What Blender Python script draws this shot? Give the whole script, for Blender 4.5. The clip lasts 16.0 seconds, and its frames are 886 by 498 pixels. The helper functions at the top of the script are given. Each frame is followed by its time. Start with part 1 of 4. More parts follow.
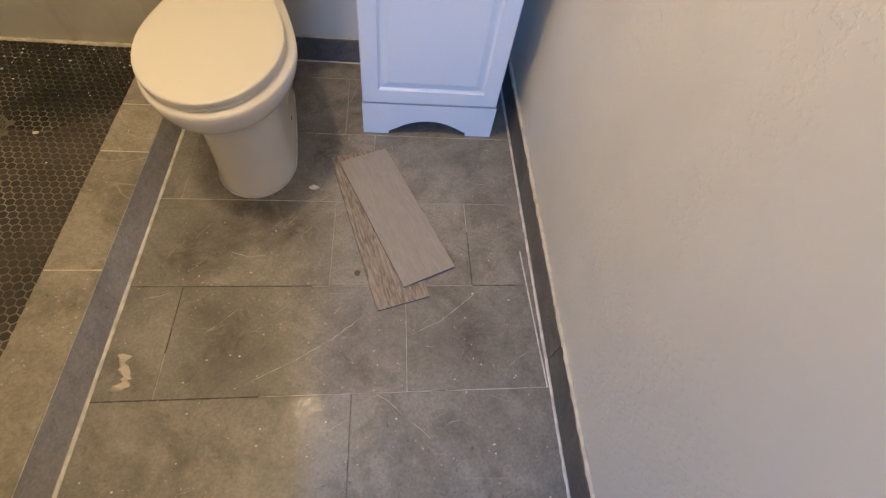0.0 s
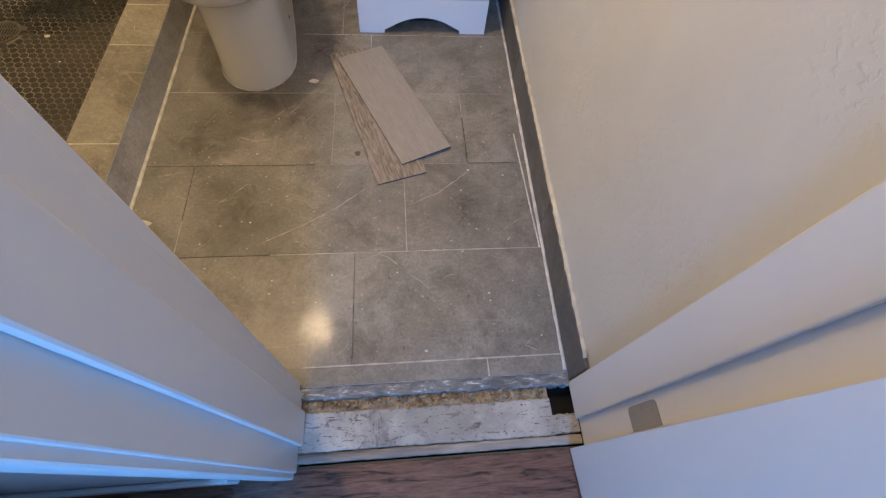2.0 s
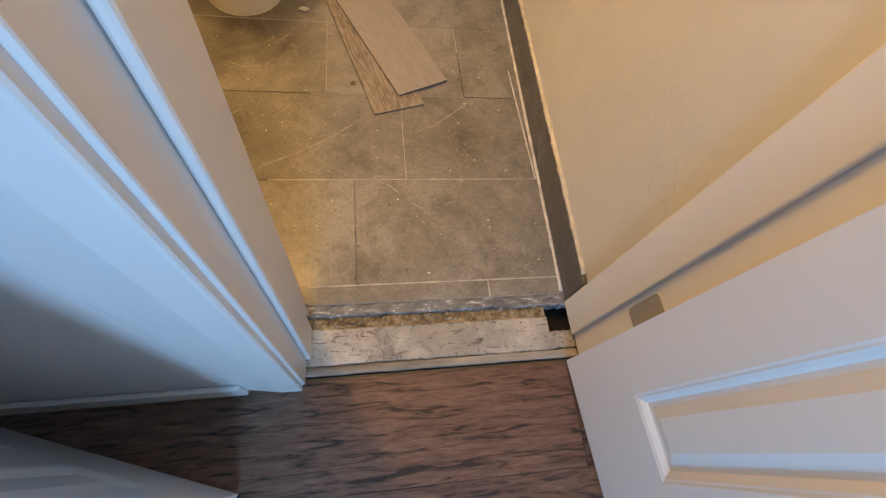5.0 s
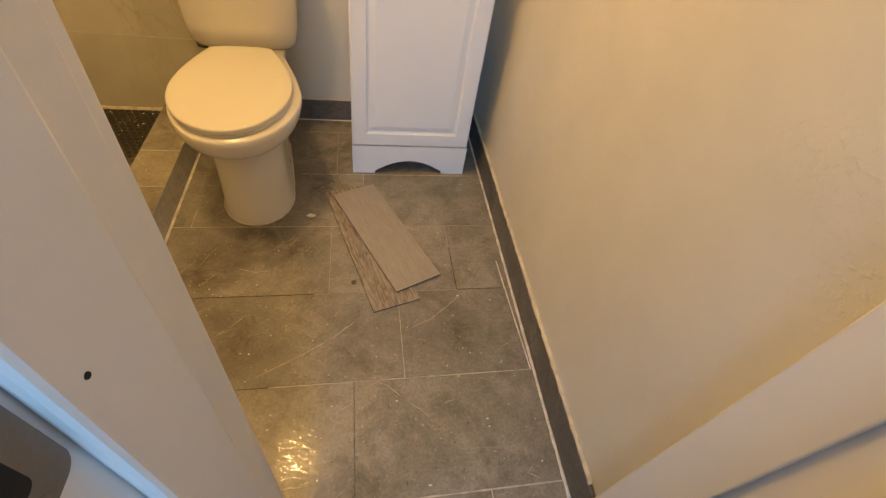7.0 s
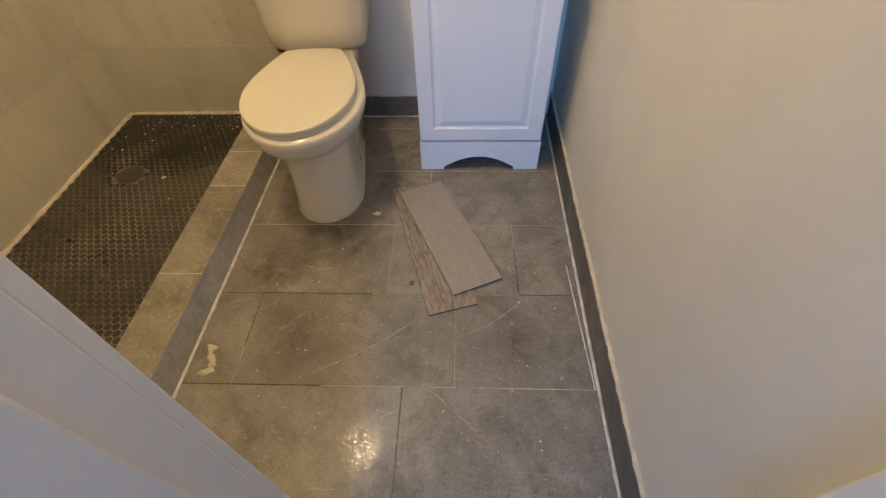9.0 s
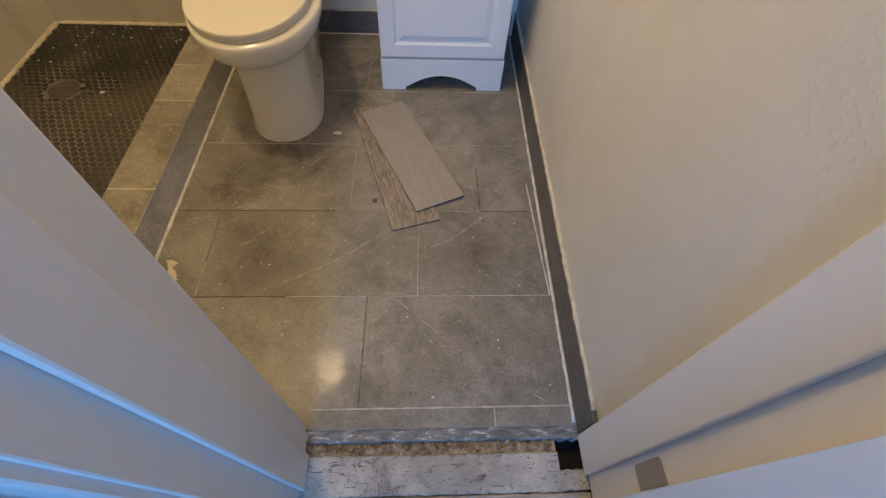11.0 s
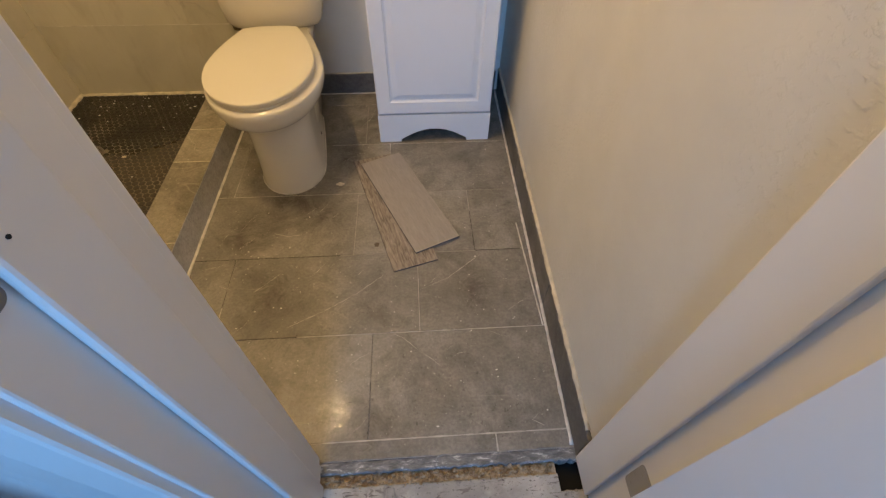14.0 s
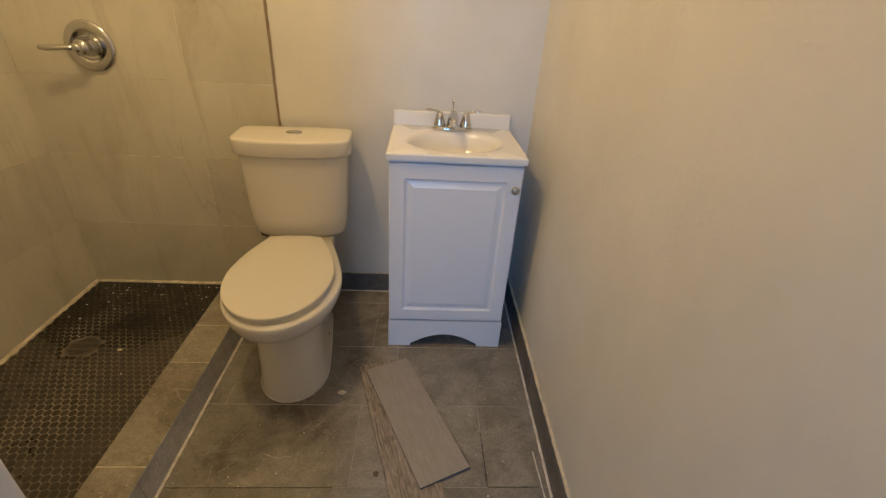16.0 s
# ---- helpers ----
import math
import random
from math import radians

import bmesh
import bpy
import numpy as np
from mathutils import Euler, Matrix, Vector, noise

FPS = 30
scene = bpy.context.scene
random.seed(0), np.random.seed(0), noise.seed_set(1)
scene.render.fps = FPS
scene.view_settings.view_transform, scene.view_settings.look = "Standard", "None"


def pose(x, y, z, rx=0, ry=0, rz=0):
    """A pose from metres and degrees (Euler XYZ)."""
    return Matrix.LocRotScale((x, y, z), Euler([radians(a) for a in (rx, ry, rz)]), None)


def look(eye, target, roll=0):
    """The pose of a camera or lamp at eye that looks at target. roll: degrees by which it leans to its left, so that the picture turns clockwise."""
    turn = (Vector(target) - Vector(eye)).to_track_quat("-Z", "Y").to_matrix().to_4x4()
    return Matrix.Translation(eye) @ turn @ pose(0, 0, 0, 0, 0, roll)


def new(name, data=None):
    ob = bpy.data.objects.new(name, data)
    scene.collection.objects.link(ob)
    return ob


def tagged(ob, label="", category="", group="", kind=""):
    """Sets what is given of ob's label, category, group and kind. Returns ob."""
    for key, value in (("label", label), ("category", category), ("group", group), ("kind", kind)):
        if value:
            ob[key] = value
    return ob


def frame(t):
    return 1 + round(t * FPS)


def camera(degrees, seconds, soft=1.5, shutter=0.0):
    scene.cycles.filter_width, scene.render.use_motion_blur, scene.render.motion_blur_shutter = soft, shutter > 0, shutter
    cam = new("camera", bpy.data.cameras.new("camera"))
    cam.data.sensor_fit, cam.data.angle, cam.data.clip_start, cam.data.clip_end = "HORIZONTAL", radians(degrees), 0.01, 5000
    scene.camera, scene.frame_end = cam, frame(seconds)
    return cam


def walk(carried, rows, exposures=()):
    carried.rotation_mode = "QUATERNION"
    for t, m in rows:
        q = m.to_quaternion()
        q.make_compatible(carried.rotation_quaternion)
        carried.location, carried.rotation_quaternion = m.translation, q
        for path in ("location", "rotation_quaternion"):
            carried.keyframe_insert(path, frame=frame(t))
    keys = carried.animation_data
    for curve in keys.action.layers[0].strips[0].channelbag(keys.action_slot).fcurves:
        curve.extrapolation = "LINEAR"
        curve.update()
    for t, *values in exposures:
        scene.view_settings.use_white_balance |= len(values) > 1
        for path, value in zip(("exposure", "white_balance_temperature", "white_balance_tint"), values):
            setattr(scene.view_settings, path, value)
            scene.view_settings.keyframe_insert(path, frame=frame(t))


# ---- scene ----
cam = camera(91.0, 16.0, soft=1.3)
PATH = [
    (0, (-0.44, 0.032, 1.15), (-0.198, 1.069, -0.542), 11.5),
    (0.5, (-0.351, -0.055, 1.122), (-0.091, 1.015, -0.547), 6.3),
    (1, (-0.326, -0.152, 1.134), (-0.094, 0.902, -0.55), 6.3),
    (1.5, (-0.365, -0.202, 1.085), (-0.19, 0.81, -0.631), 5.6),
    (2, (-0.41, -0.261, 1.061), (-0.218, 0.68, -0.694), 8.4),
    (2.5, (-0.454, -0.331, 1.038), (-0.189, 0.6, -0.712), 10.7),
    (3, (-0.476, -0.386, 1.003), (-0.206, 0.463, -0.788), 10.7),
    (5.5, (-0.505, -0.367, 1.013), (-0.158, 0.46, -0.775), 19.2),
    (6, (-0.498, -0.341, 1.038), (-0.137, 0.599, -0.69), 15.8),
    (6.5, (-0.502, -0.277, 1.101), (-0.135, 0.902, -0.472), 12.6),
    (7, (-0.511, -0.251, 1.154), (-0.139, 1.068, -0.303), 10.6),
    (7.5, (-0.499, -0.258, 1.177), (-0.191, 1.134, -0.225), 7.9),
    (8, (-0.446, -0.212, 1.172), (-0.358, 1.19, -0.251), 1.8),
    (8.5, (-0.395, -0.186, 1.155), (-0.462, 1.213, -0.273), -2.1),
    (9, (-0.385, -0.184, 1.127), (-0.456, 1.13, -0.379), -2.0),
    (9.5, (-0.389, -0.229, 1.075), (-0.42, 0.951, -0.539), -0.6),
    (10, (-0.374, -0.262, 1.081), (-0.338, 0.857, -0.576), 1.9),
    (12.3, (-0.391, -0.282, 1.096), (-0.283, 0.855, -0.546), 4.3),
    (12.5, (-0.388, -0.295, 1.119), (-0.282, 0.877, -0.498), 3.9),
    (13, (-0.354, -0.34, 1.144), (-0.258, 0.849, -0.462), 1.7),
    (13.5, (-0.364, -0.351, 1.166), (-0.262, 0.876, -0.41), 1.0),
    (14, (-0.379, -0.336, 1.171), (-0.281, 0.928, -0.376), 1.1),
    (14.5, (-0.411, -0.325, 1.217), (-0.3, 1.168, -0.109), 4.0),
    (15, (-0.427, -0.287, 1.323), (-0.335, 1.494, 0.417), 3.0),
    (15.5, (-0.433, -0.238, 1.287), (-0.319, 1.529, 0.357), 3.8),
    (16, (-0.434, -0.179, 1.264), (-0.31, 1.562, 0.288), 3.8),
]
EXPOSURES = [
    (0.0, 0.76, 5600, 14),
    (0.5, 0.75, 5750, 13),
    (1.5, 0.80, 5550, 13),
    (3.0, 0.88, 6500, 15),
    (5.5, 0.94, 9900, 17),
    (6.5, 0.79, 10000, 15),
    (7.5, 0.58, 8100, 12),
    (8.5, 0.58, 6500, 10),
    (10.0, 0.54, 6000, 10),
    (12.5, 0.56, 6600, 11),
    (14.0, 0.55, 6900, 11),
    (14.5, 0.52, 7000, 10),
    (15.0, 0.22, 7300, 10),
    (16.0, 0.04, 6700, 10),
]
walk(cam, [(t, look(eye, target, roll)) for t, eye, target, roll in PATH], EXPOSURES)

# ---- light ----
world = bpy.data.worlds.new("world")
scene.world = world
world.use_nodes = True
bg = world.node_tree.nodes["Background"]
bg.inputs["Color"].default_value = (0.35, 0.6, 1.0, 1)
bg.inputs["Strength"].default_value = 0.6

BULB = (-1.03, 0.82, 2.27)
lamp = bpy.data.lights.new("bulb", "POINT")
lamp.energy, lamp.color, lamp.shadow_soft_size = 27, (1.0, 0.69, 0.33), 0.05
new("bulb", lamp).location = BULB

WINDOW = (-0.60, -2.44, 1.45)
day = bpy.data.lights.new("window_daylight", "AREA")
day.shape, day.size, day.size_y = "RECTANGLE", 0.50, 1.0
day.energy, day.color = 31, (0.14, 0.45, 1.0)
new("window_daylight", day).matrix_world = look(WINDOW, (-0.70, 0, 0.9))


# ---- materials ----
def mat(name, base, rough=0.5, metal=0.0, spec=0.5):
    m = bpy.data.materials.new(name)
    m.use_nodes = True
    b = m.node_tree.nodes["Principled BSDF"]
    b.inputs["Base Color"].default_value = (*base, 1)
    b.inputs["Roughness"].default_value = rough
    b.inputs["Metallic"].default_value = metal
    b.inputs["Specular IOR Level"].default_value = spec
    return m


class Nodes:
    """Short hand for building a node material."""

    def __init__(self, m):
        self.t = m.node_tree
        self.b = self.t.nodes["Principled BSDF"]
        self.co = self.t.nodes.new("ShaderNodeTexCoord").outputs["Object"]

    def add(self, kind, **values):
        n = self.t.nodes.new(kind)
        for k, v in values.items():
            n.inputs[k].default_value = v
        return n

    def link(self, a, b):
        self.t.links.new(a, b)

    def scaled(self, x, y, z, co=None):
        n = self.add("ShaderNodeMapping")
        n.inputs["Scale"].default_value = (x, y, z)
        self.link(co or self.co, n.inputs["Vector"])
        return n.outputs["Vector"]

    def noise(self, scale, detail=4, rough=0.55, co=None, distort=0.0):
        n = self.add("ShaderNodeTexNoise", Scale=scale, Detail=detail, Roughness=rough, Distortion=distort)
        self.link(co or self.co, n.inputs["Vector"])
        return n.outputs["Fac"]

    def ramp(self, fac, *stops):
        n = self.t.nodes.new("ShaderNodeValToRGB")
        e = n.color_ramp.elements
        while len(e) < len(stops):
            e.new(0.5)
        for el, (p, c) in zip(e, stops):
            el.position = p
            el.color = (*c, 1) if not isinstance(c, (int, float)) else (c, c, c, 1)
        self.link(fac, n.inputs["Fac"])
        return n.outputs["Color"]

    def mix(self, a, b, fac, mode="MIX"):
        n = self.t.nodes.new("ShaderNodeMix")
        n.data_type, n.blend_type = "RGBA", mode
        for v, k in ((fac, "Factor"), (a, "A"), (b, "B")):
            s = [i for i in n.inputs if i.name == k and i.enabled][0]
            if isinstance(v, (int, float)):
                s.default_value = v
            elif isinstance(v, tuple):
                s.default_value = (*v, 1)
            else:
                self.link(v, s)
        return [o for o in n.outputs if o.enabled][0]

    def bump(self, height, strength=0.3, dist=0.002, normal=None):
        n = self.add("ShaderNodeBump", Strength=strength, Distance=dist)
        self.link(height, n.inputs["Height"])
        if normal:
            self.link(normal, n.inputs["Normal"])
        self.link(n.outputs["Normal"], self.b.inputs["Normal"])
        return n.outputs["Normal"]

    def color(self, c):
        self.link(c, self.b.inputs["Base Color"])

    def rough(self, r):
        self.link(r, self.b.inputs["Roughness"])

    def random(self):
        return self.t.nodes.new("ShaderNodeObjectInfo").outputs["Random"]

    def world(self):
        return self.t.nodes.new("ShaderNodeNewGeometry").outputs["Position"]


def stone(name, dark, light, vein, rough=(0.42, 0.68), veins=0.5, dirt=0.75, wet=False, dark_spots=()):
    m = mat(name, dark, 0.45)
    n = Nodes(m)
    p = n.world()
    cloud = n.noise(3.2, 7, 0.66, p, 0.6)
    c = n.ramp(cloud, (0.30, dark), (0.70, light))
    tone = n.ramp(n.random(), (0.0, 0.88), (1.0, 1.10))
    c = n.mix(c, tone, 1.0, "MULTIPLY")
    c = n.mix(c, n.ramp(n.noise(13, 7, 0.7, p, 0.8), (0.28, 0.70), (0.5, 1.0), (0.74, 1.24)), 0.9, "MULTIPLY")
    c = n.mix(c, n.ramp(n.noise(120, 4, 0.65, p), (0.3, 0.74), (0.7, 1.22)), 0.85, "MULTIPLY")
    # brown grime in patches, and dark pits gathered in them
    where = n.noise(4.6, 7, 0.70, p, 0.5)
    c = n.mix(c, (0.062, 0.050, 0.033), n.ramp(where, (0.50, 0.0), (0.72, dirt)))
    pits = n.ramp(n.noise(62, 5, 0.72, p, 0.3), (0.60, 0.0), (0.68, 0.75))
    c = n.mix(c, (0.045, 0.036, 0.025), n.mix(pits, n.ramp(where, (0.44, 0.0), (0.60, 1.0)), 1.0, "MULTIPLY"))
    # ragged dark brown spots at given points, fading outwards, several before the toilet
    for cx, cy, rad in dark_spots:
        d = n.add("ShaderNodeVectorMath")
        d.operation = "DISTANCE"
        n.link(p, d.inputs[0])
        d.inputs[1].default_value = (cx, cy, 0.0)
        spot = n.ramp(d.outputs["Value"], (rad * 0.15, 1.0), (rad, 0.0))
        ragged = n.ramp(n.noise(13, 7, 0.74, p, 0.6), (0.36, 0.0), (0.62, 0.85))
        c = n.mix(c, (0.050, 0.039, 0.026), n.mix(spot, ragged, 1.0, "MULTIPLY"))
    # thin pale veins along the level lines of a stretched noise
    lines = n.ramp(n.noise(2.1, 3, 0.5, n.scaled(1.0, 1.7, 1, p), 0.9), (0.495, 0.0), (0.5, veins), (0.505, 0.0))
    some = n.ramp(n.noise(4.5, 2, 0.5, p), (0.50, 0.0), (0.62, 1.0))
    c = n.mix(c, vein, n.mix(lines, some, 1.0, "MULTIPLY"))
    # wiped haze of plaster, and specks
    haze = n.ramp(n.noise(6.5, 7, 0.68, n.scaled(1.0, 1.8, 1, p), 1.3), (0.56, 0.0), (0.80, 0.28))
    c = n.mix(c, (0.44, 0.42, 0.38), haze)
    dust = n.ramp(n.noise(110, 2, 0.4, p), (0.70, 0.0), (0.74, 0.7))
    patch = n.ramp(n.noise(2.7, 3, 0.5, p), (0.42, 0.0), (0.60, 1.0))
    c = n.mix(c, (0.55, 0.52, 0.46), n.mix(dust, patch, 1.0, "MULTIPLY"))
    n.color(c)
    r = n.ramp(n.noise(7.5, 6, 0.65, p), (0.3, rough[0]), (0.7, rough[1]))
    n.bump(n.noise(55, 5, 0.6, p), 0.25, 0.0016)
    if wet:
        # a smear of dried glossy sealer near the doorway, crinkled
        d = n.add("ShaderNodeVectorMath")
        d.operation = "DISTANCE"
        n.link(n.scaled(1.5, 0.75, 1, p), d.inputs[0])
        d.inputs[1].default_value = (-0.975, 0.115, 0.0)
        near = n.ramp(d.outputs["Value"], (0.045, 1.0), (0.13, 0.0))
        blot = n.ramp(n.noise(80, 5, 0.7, p, 1.2), (0.49, 0.0), (0.52, 0.6))
        film = n.mix(near, blot, 1.0, "MULTIPLY")
        n.link(film, n.b.inputs["Coat Weight"])
        n.b.inputs["Coat Roughness"].default_value = 0.04
        crinkle = n.add("ShaderNodeBump", Strength=1.0, Distance=0.00055)
        n.link(n.noise(85, 3, 0.5, p, 0.6), crinkle.inputs["Height"])
        n.link(crinkle.outputs["Normal"], n.b.inputs["Coat Normal"])
    n.rough(r)
    return m


def paint(name, base, rough, bump=0.15, scale=160, blotch=0.05, dist=0.001):
    m = mat(name, base, rough)
    n = Nodes(m)
    p = n.world()
    lo = tuple(v * (1 - blotch) for v in base)
    n.color(n.ramp(n.noise(2.6, 5, 0.6, p), (0.3, lo), (0.7, base)))
    n.rough(n.ramp(n.noise(14, 4, 0.6, p), (0.3, rough * 0.95), (0.7, min(1, rough * 1.05))))
    n.bump(n.noise(scale, 4, 0.6, p), bump, dist)
    return m


def plaster(name, relief):
    """White wall paint over plaster: smooth areas, and areas where low blobs stand out."""
    m = mat(name, (0.74, 0.72, 0.69), 0.42)
    n = Nodes(m)
    p = n.world()
    blobs = n.ramp(n.noise(70, 3, 0.5, n.scaled(1, 1.0, 1.5, p), 0.1), (0.52, 0.0), (0.72, 1.0))
    where = n.ramp(n.noise(2.1, 3, 0.55, p), (0.40, 0.10), (0.60, 1.0))
    n.color(n.ramp(n.noise(3.0, 5, 0.6, p), (0.3, (0.63, 0.618, 0.57)), (0.7, (0.70, 0.69, 0.645))))
    n.rough(n.ramp(n.noise(9, 4, 0.6, p), (0.3, 0.38), (0.7, 0.58)))
    soft = n.bump(n.noise(5.0, 3, 0.5, p), 0.3, 0.010)
    n.bump(n.mix(blobs, where, 1.0, "MULTIPLY"), relief, 0.0026, soft)
    return m


def marble(name):
    m = mat(name, (0.6, 0.58, 0.54), 0.3)
    n = Nodes(m)
    p = n.world()
    c = n.ramp(n.noise(2.2, 6, 0.6, p, 0.5), (0.3, (0.49, 0.465, 0.38)), (0.7, (0.61, 0.585, 0.49)))
    streak = n.ramp(n.noise(1.5, 6, 0.62, n.scaled(2.6, 2.6, 0.9, p), 1.2), (0.486, 0.0), (0.5, 0.55), (0.514, 0.0))
    part_of = n.ramp(n.noise(1.7, 2, 0.5, p), (0.52, 0.0), (0.66, 1.0))
    c = n.mix(c, (0.27, 0.235, 0.19), n.mix(streak, part_of, 1.0, "MULTIPLY"))
    smear = n.ramp(n.noise(2.3, 6, 0.68, n.scaled(3.2, 3.2, 0.55, p), 0.9), (0.52, 0.0), (0.74, 0.45))
    c = n.mix(c, (0.33, 0.28, 0.20), smear)
    c = n.mix(c, n.ramp(n.random(), (0.0, 0.93), (1.0, 1.05)), 1.0, "MULTIPLY")
    n.color(c)
    n.rough(n.ramp(n.noise(8, 4, 0.6, p), (0.3, 0.28), (0.7, 0.5)))
    n.bump(n.noise(30, 4, 0.6, p), 0.12, 0.001)
    return m


def wood(name, dark, mid, light, rough, along, scale=1.0, fine=0.7, low=0.28, mid_at=0.5, warp=1.4):
    """Printed wood grain, stretched along one axis of the object."""
    m = mat(name, mid, rough)
    n = Nodes(m)
    s = [9.0 * scale, 9.0 * scale, 9.0 * scale]
    s[along] = 1.1 * scale
    off = n.add("ShaderNodeVectorMath")
    off.operation = "ADD"
    n.link(n.co, off.inputs[0])
    shift = n.add("ShaderNodeVectorMath")
    shift.operation = "SCALE"
    shift.inputs[0].default_value = (7.3, 3.1, 5.7)
    n.link(n.random(), shift.inputs["Scale"])
    n.link(shift.outputs[0], off.inputs[1])
    co = n.scaled(*s, off.outputs[0])
    g = n.noise(2.6, 6, 0.62, co, warp)
    f = n.noise(11, 4, 0.6, co, 0.4)
    c = n.ramp(g, (low, dark), (mid_at, mid), (0.72, light))
    c = n.mix(c, n.ramp(f, (0.3, 0.7), (0.7, 1.2)), fine, "MULTIPLY")
    c = n.mix(c, n.ramp(n.random(), (0.0, 0.85), (1.0, 1.15)), 1.0, "MULTIPLY")
    n.color(c)
    n.bump(f, 0.2, 0.0008)
    return m


def scraped_paint():
    m = mat("scraped_white_paint", (0.6, 0.56, 0.5), 0.6)
    n = Nodes(m)
    p = n.world()
    base = n.ramp(n.noise(11, 6, 0.65, p), (0.3, (0.40, 0.365, 0.325)), (0.7, (0.60, 0.565, 0.51)))
    # grey primer laid bare in broad patches with scraper strokes across
    strokes = n.ramp(n.noise(30, 5, 0.7, n.scaled(2.6, 0.55, 1, p), 1.6), (0.47, 0.0), (0.50, 1.0))
    broad = n.ramp(n.noise(7.5, 5, 0.65, p, 0.8), (0.53, 0.0), (0.57, 1.0))
    base = n.mix(base, (0.30, 0.28, 0.265), n.mix(broad, n.mix(strokes, (0.75, 0.75, 0.75), 0.4), 1.0, "MULTIPLY"))
    # chips down to dark old wood, longer along the board
    chips = n.ramp(n.noise(33, 6, 0.75, n.scaled(0.7, 2.2, 1, p), 0.8), (0.575, 0.0), (0.60, 0.95))
    flecks = n.ramp(n.noise(90, 4, 0.7, n.scaled(1, 2.0, 1, p), 0.3), (0.615, 0.0), (0.64, 0.95))
    under = n.ramp(n.noise(60, 3, 0.6, p), (0.35, (0.075, 0.055, 0.042)), (0.65, (0.22, 0.19, 0.17)))
    dirty = n.ramp(n.noise(4.0, 6, 0.7, p, 0.6), (0.42, 0.62), (0.62, 1.05))
    base = n.mix(base, dirty, 1.0, "MULTIPLY")
    n.color(n.mix(n.mix(base, under, chips), (0.07, 0.055, 0.045), flecks))
    n.bump(n.mix(chips, flecks, 0.5), -0.7, 0.0018)
    return m


def rubble():
    m = mat("rubble", (0.3, 0.2, 0.11), 0.95)
    n = Nodes(m)
    p = n.world()
    n.color(n.ramp(n.noise(48, 5, 0.7, p), (0.3, (0.13, 0.075, 0.04)), (0.5, (0.36, 0.25, 0.14)), (0.72, (0.60, 0.50, 0.36))))
    n.bump(n.noise(90, 4, 0.7, p), 0.9, 0.006)
    return m


def smeared():
    m = mat("thinset_smear", (0.3, 0.3, 0.3), 0.6)
    n = Nodes(m)
    p = n.world()
    n.color(n.ramp(n.noise(24, 6, 0.7, n.scaled(1, 3.0, 1, p), 0.5), (0.42, (0.11, 0.11, 0.112)), (0.56, (0.22, 0.22, 0.22)), (0.65, (0.66, 0.65, 0.62))))
    n.bump(n.noise(50, 5, 0.6, p), 0.6, 0.003)
    return m


def caulked(name, base):
    m = mat(name, base, 0.6)
    n = Nodes(m)
    p = n.world()
    n.color(n.ramp(n.noise(21, 5, 0.6, p), (0.32, tuple(v * 0.62 for v in base)), (0.62, base)))
    n.bump(n.noise(60, 4, 0.6, p), 0.4, 0.002)
    return m


TILE = stone("grey_stone_tile", (0.165, 0.153, 0.131), (0.29, 0.272, 0.24), (0.48, 0.44, 0.37), veins=0.22, wet=True, dark_spots=((-0.85, 0.47, 0.17), (-1.0, 0.74, 0.15), (-0.73, 0.80, 0.13), (-0.85, 0.90, 0.20), (-0.66, 1.15, 0.18), (-0.22, 0.43, 0.12)))
CURBTOP = stone("curb_tile", (0.20, 0.178, 0.14), (0.31, 0.28, 0.225), (0.55, 0.50, 0.42), (0.38, 0.62), 0.3)
CURBFACE = stone("curb_face_tile", (0.40, 0.395, 0.385), (0.48, 0.475, 0.465), (0.42, 0.42, 0.41), (0.35, 0.5), 0.1, 0.25)
STRIP = stone("dark_strip_tile", (0.10, 0.097, 0.093), (0.17, 0.165, 0.158), (0.2, 0.2, 0.19), (0.4, 0.62), 0.15, 0.4)
GROUT = caulked("pale_grout", (0.36, 0.33, 0.285))
CAULK = caulked("white_caulk", (0.74, 0.71, 0.64))
OLDCAULK = caulked("yellowed_caulk", (0.66, 0.60, 0.47))
BROWNCAULK = caulked("brown_stained_caulk", (0.44, 0.33, 0.22))
WALL = plaster("wall_paint", 0.5)
SMOOTHWALL = plaster("smooth_wall_paint", 0.10)
WHITE = paint("white_door_paint", (0.76, 0.75, 0.74), 0.34, 0.12, 120)
CEIL = paint("ceiling_paint", (0.78, 0.77, 0.75), 0.7)
HALLWALL = paint("hall_wall_paint", (0.72, 0.72, 0.72), 0.6, 0.2, 90)
MARBLE = marble("cream_marble_tile")
CABINET = paint("white_cabinet_lacquer", (0.78, 0.78, 0.80), 0.3, 0.05, 90, 0.02)
PORCELAIN = paint("porcelain", (0.70, 0.67, 0.60), 0.20, 0.02, 30, 0.03)
SEAT = paint("white_plastic", (0.66, 0.63, 0.55), 0.34, 0.03, 120, 0.03)
CULTURED = paint("cultured_marble_white", (0.80, 0.79, 0.76), 0.16, 0.02, 60, 0.02)
CHROME = mat("chrome", (0.62, 0.62, 0.62), 0.09, 1.0)
NICKEL = mat("brushed_nickel", (0.45, 0.43, 0.41), 0.3, 1.0)
DRAINMETAL = mat("tarnished_drain_metal", (0.20, 0.18, 0.15), 0.4, 0.8)
BRONZE = paint("worn_bronze", (0.19, 0.17, 0.15), 0.40, 0.6, 90, 0.6)
HINGE = paint("painted_hinge_steel", (0.34, 0.33, 0.31), 0.4, 0.3, 90, 0.2)
BLACK = mat("black_void", (0.01, 0.01, 0.01), 0.9)
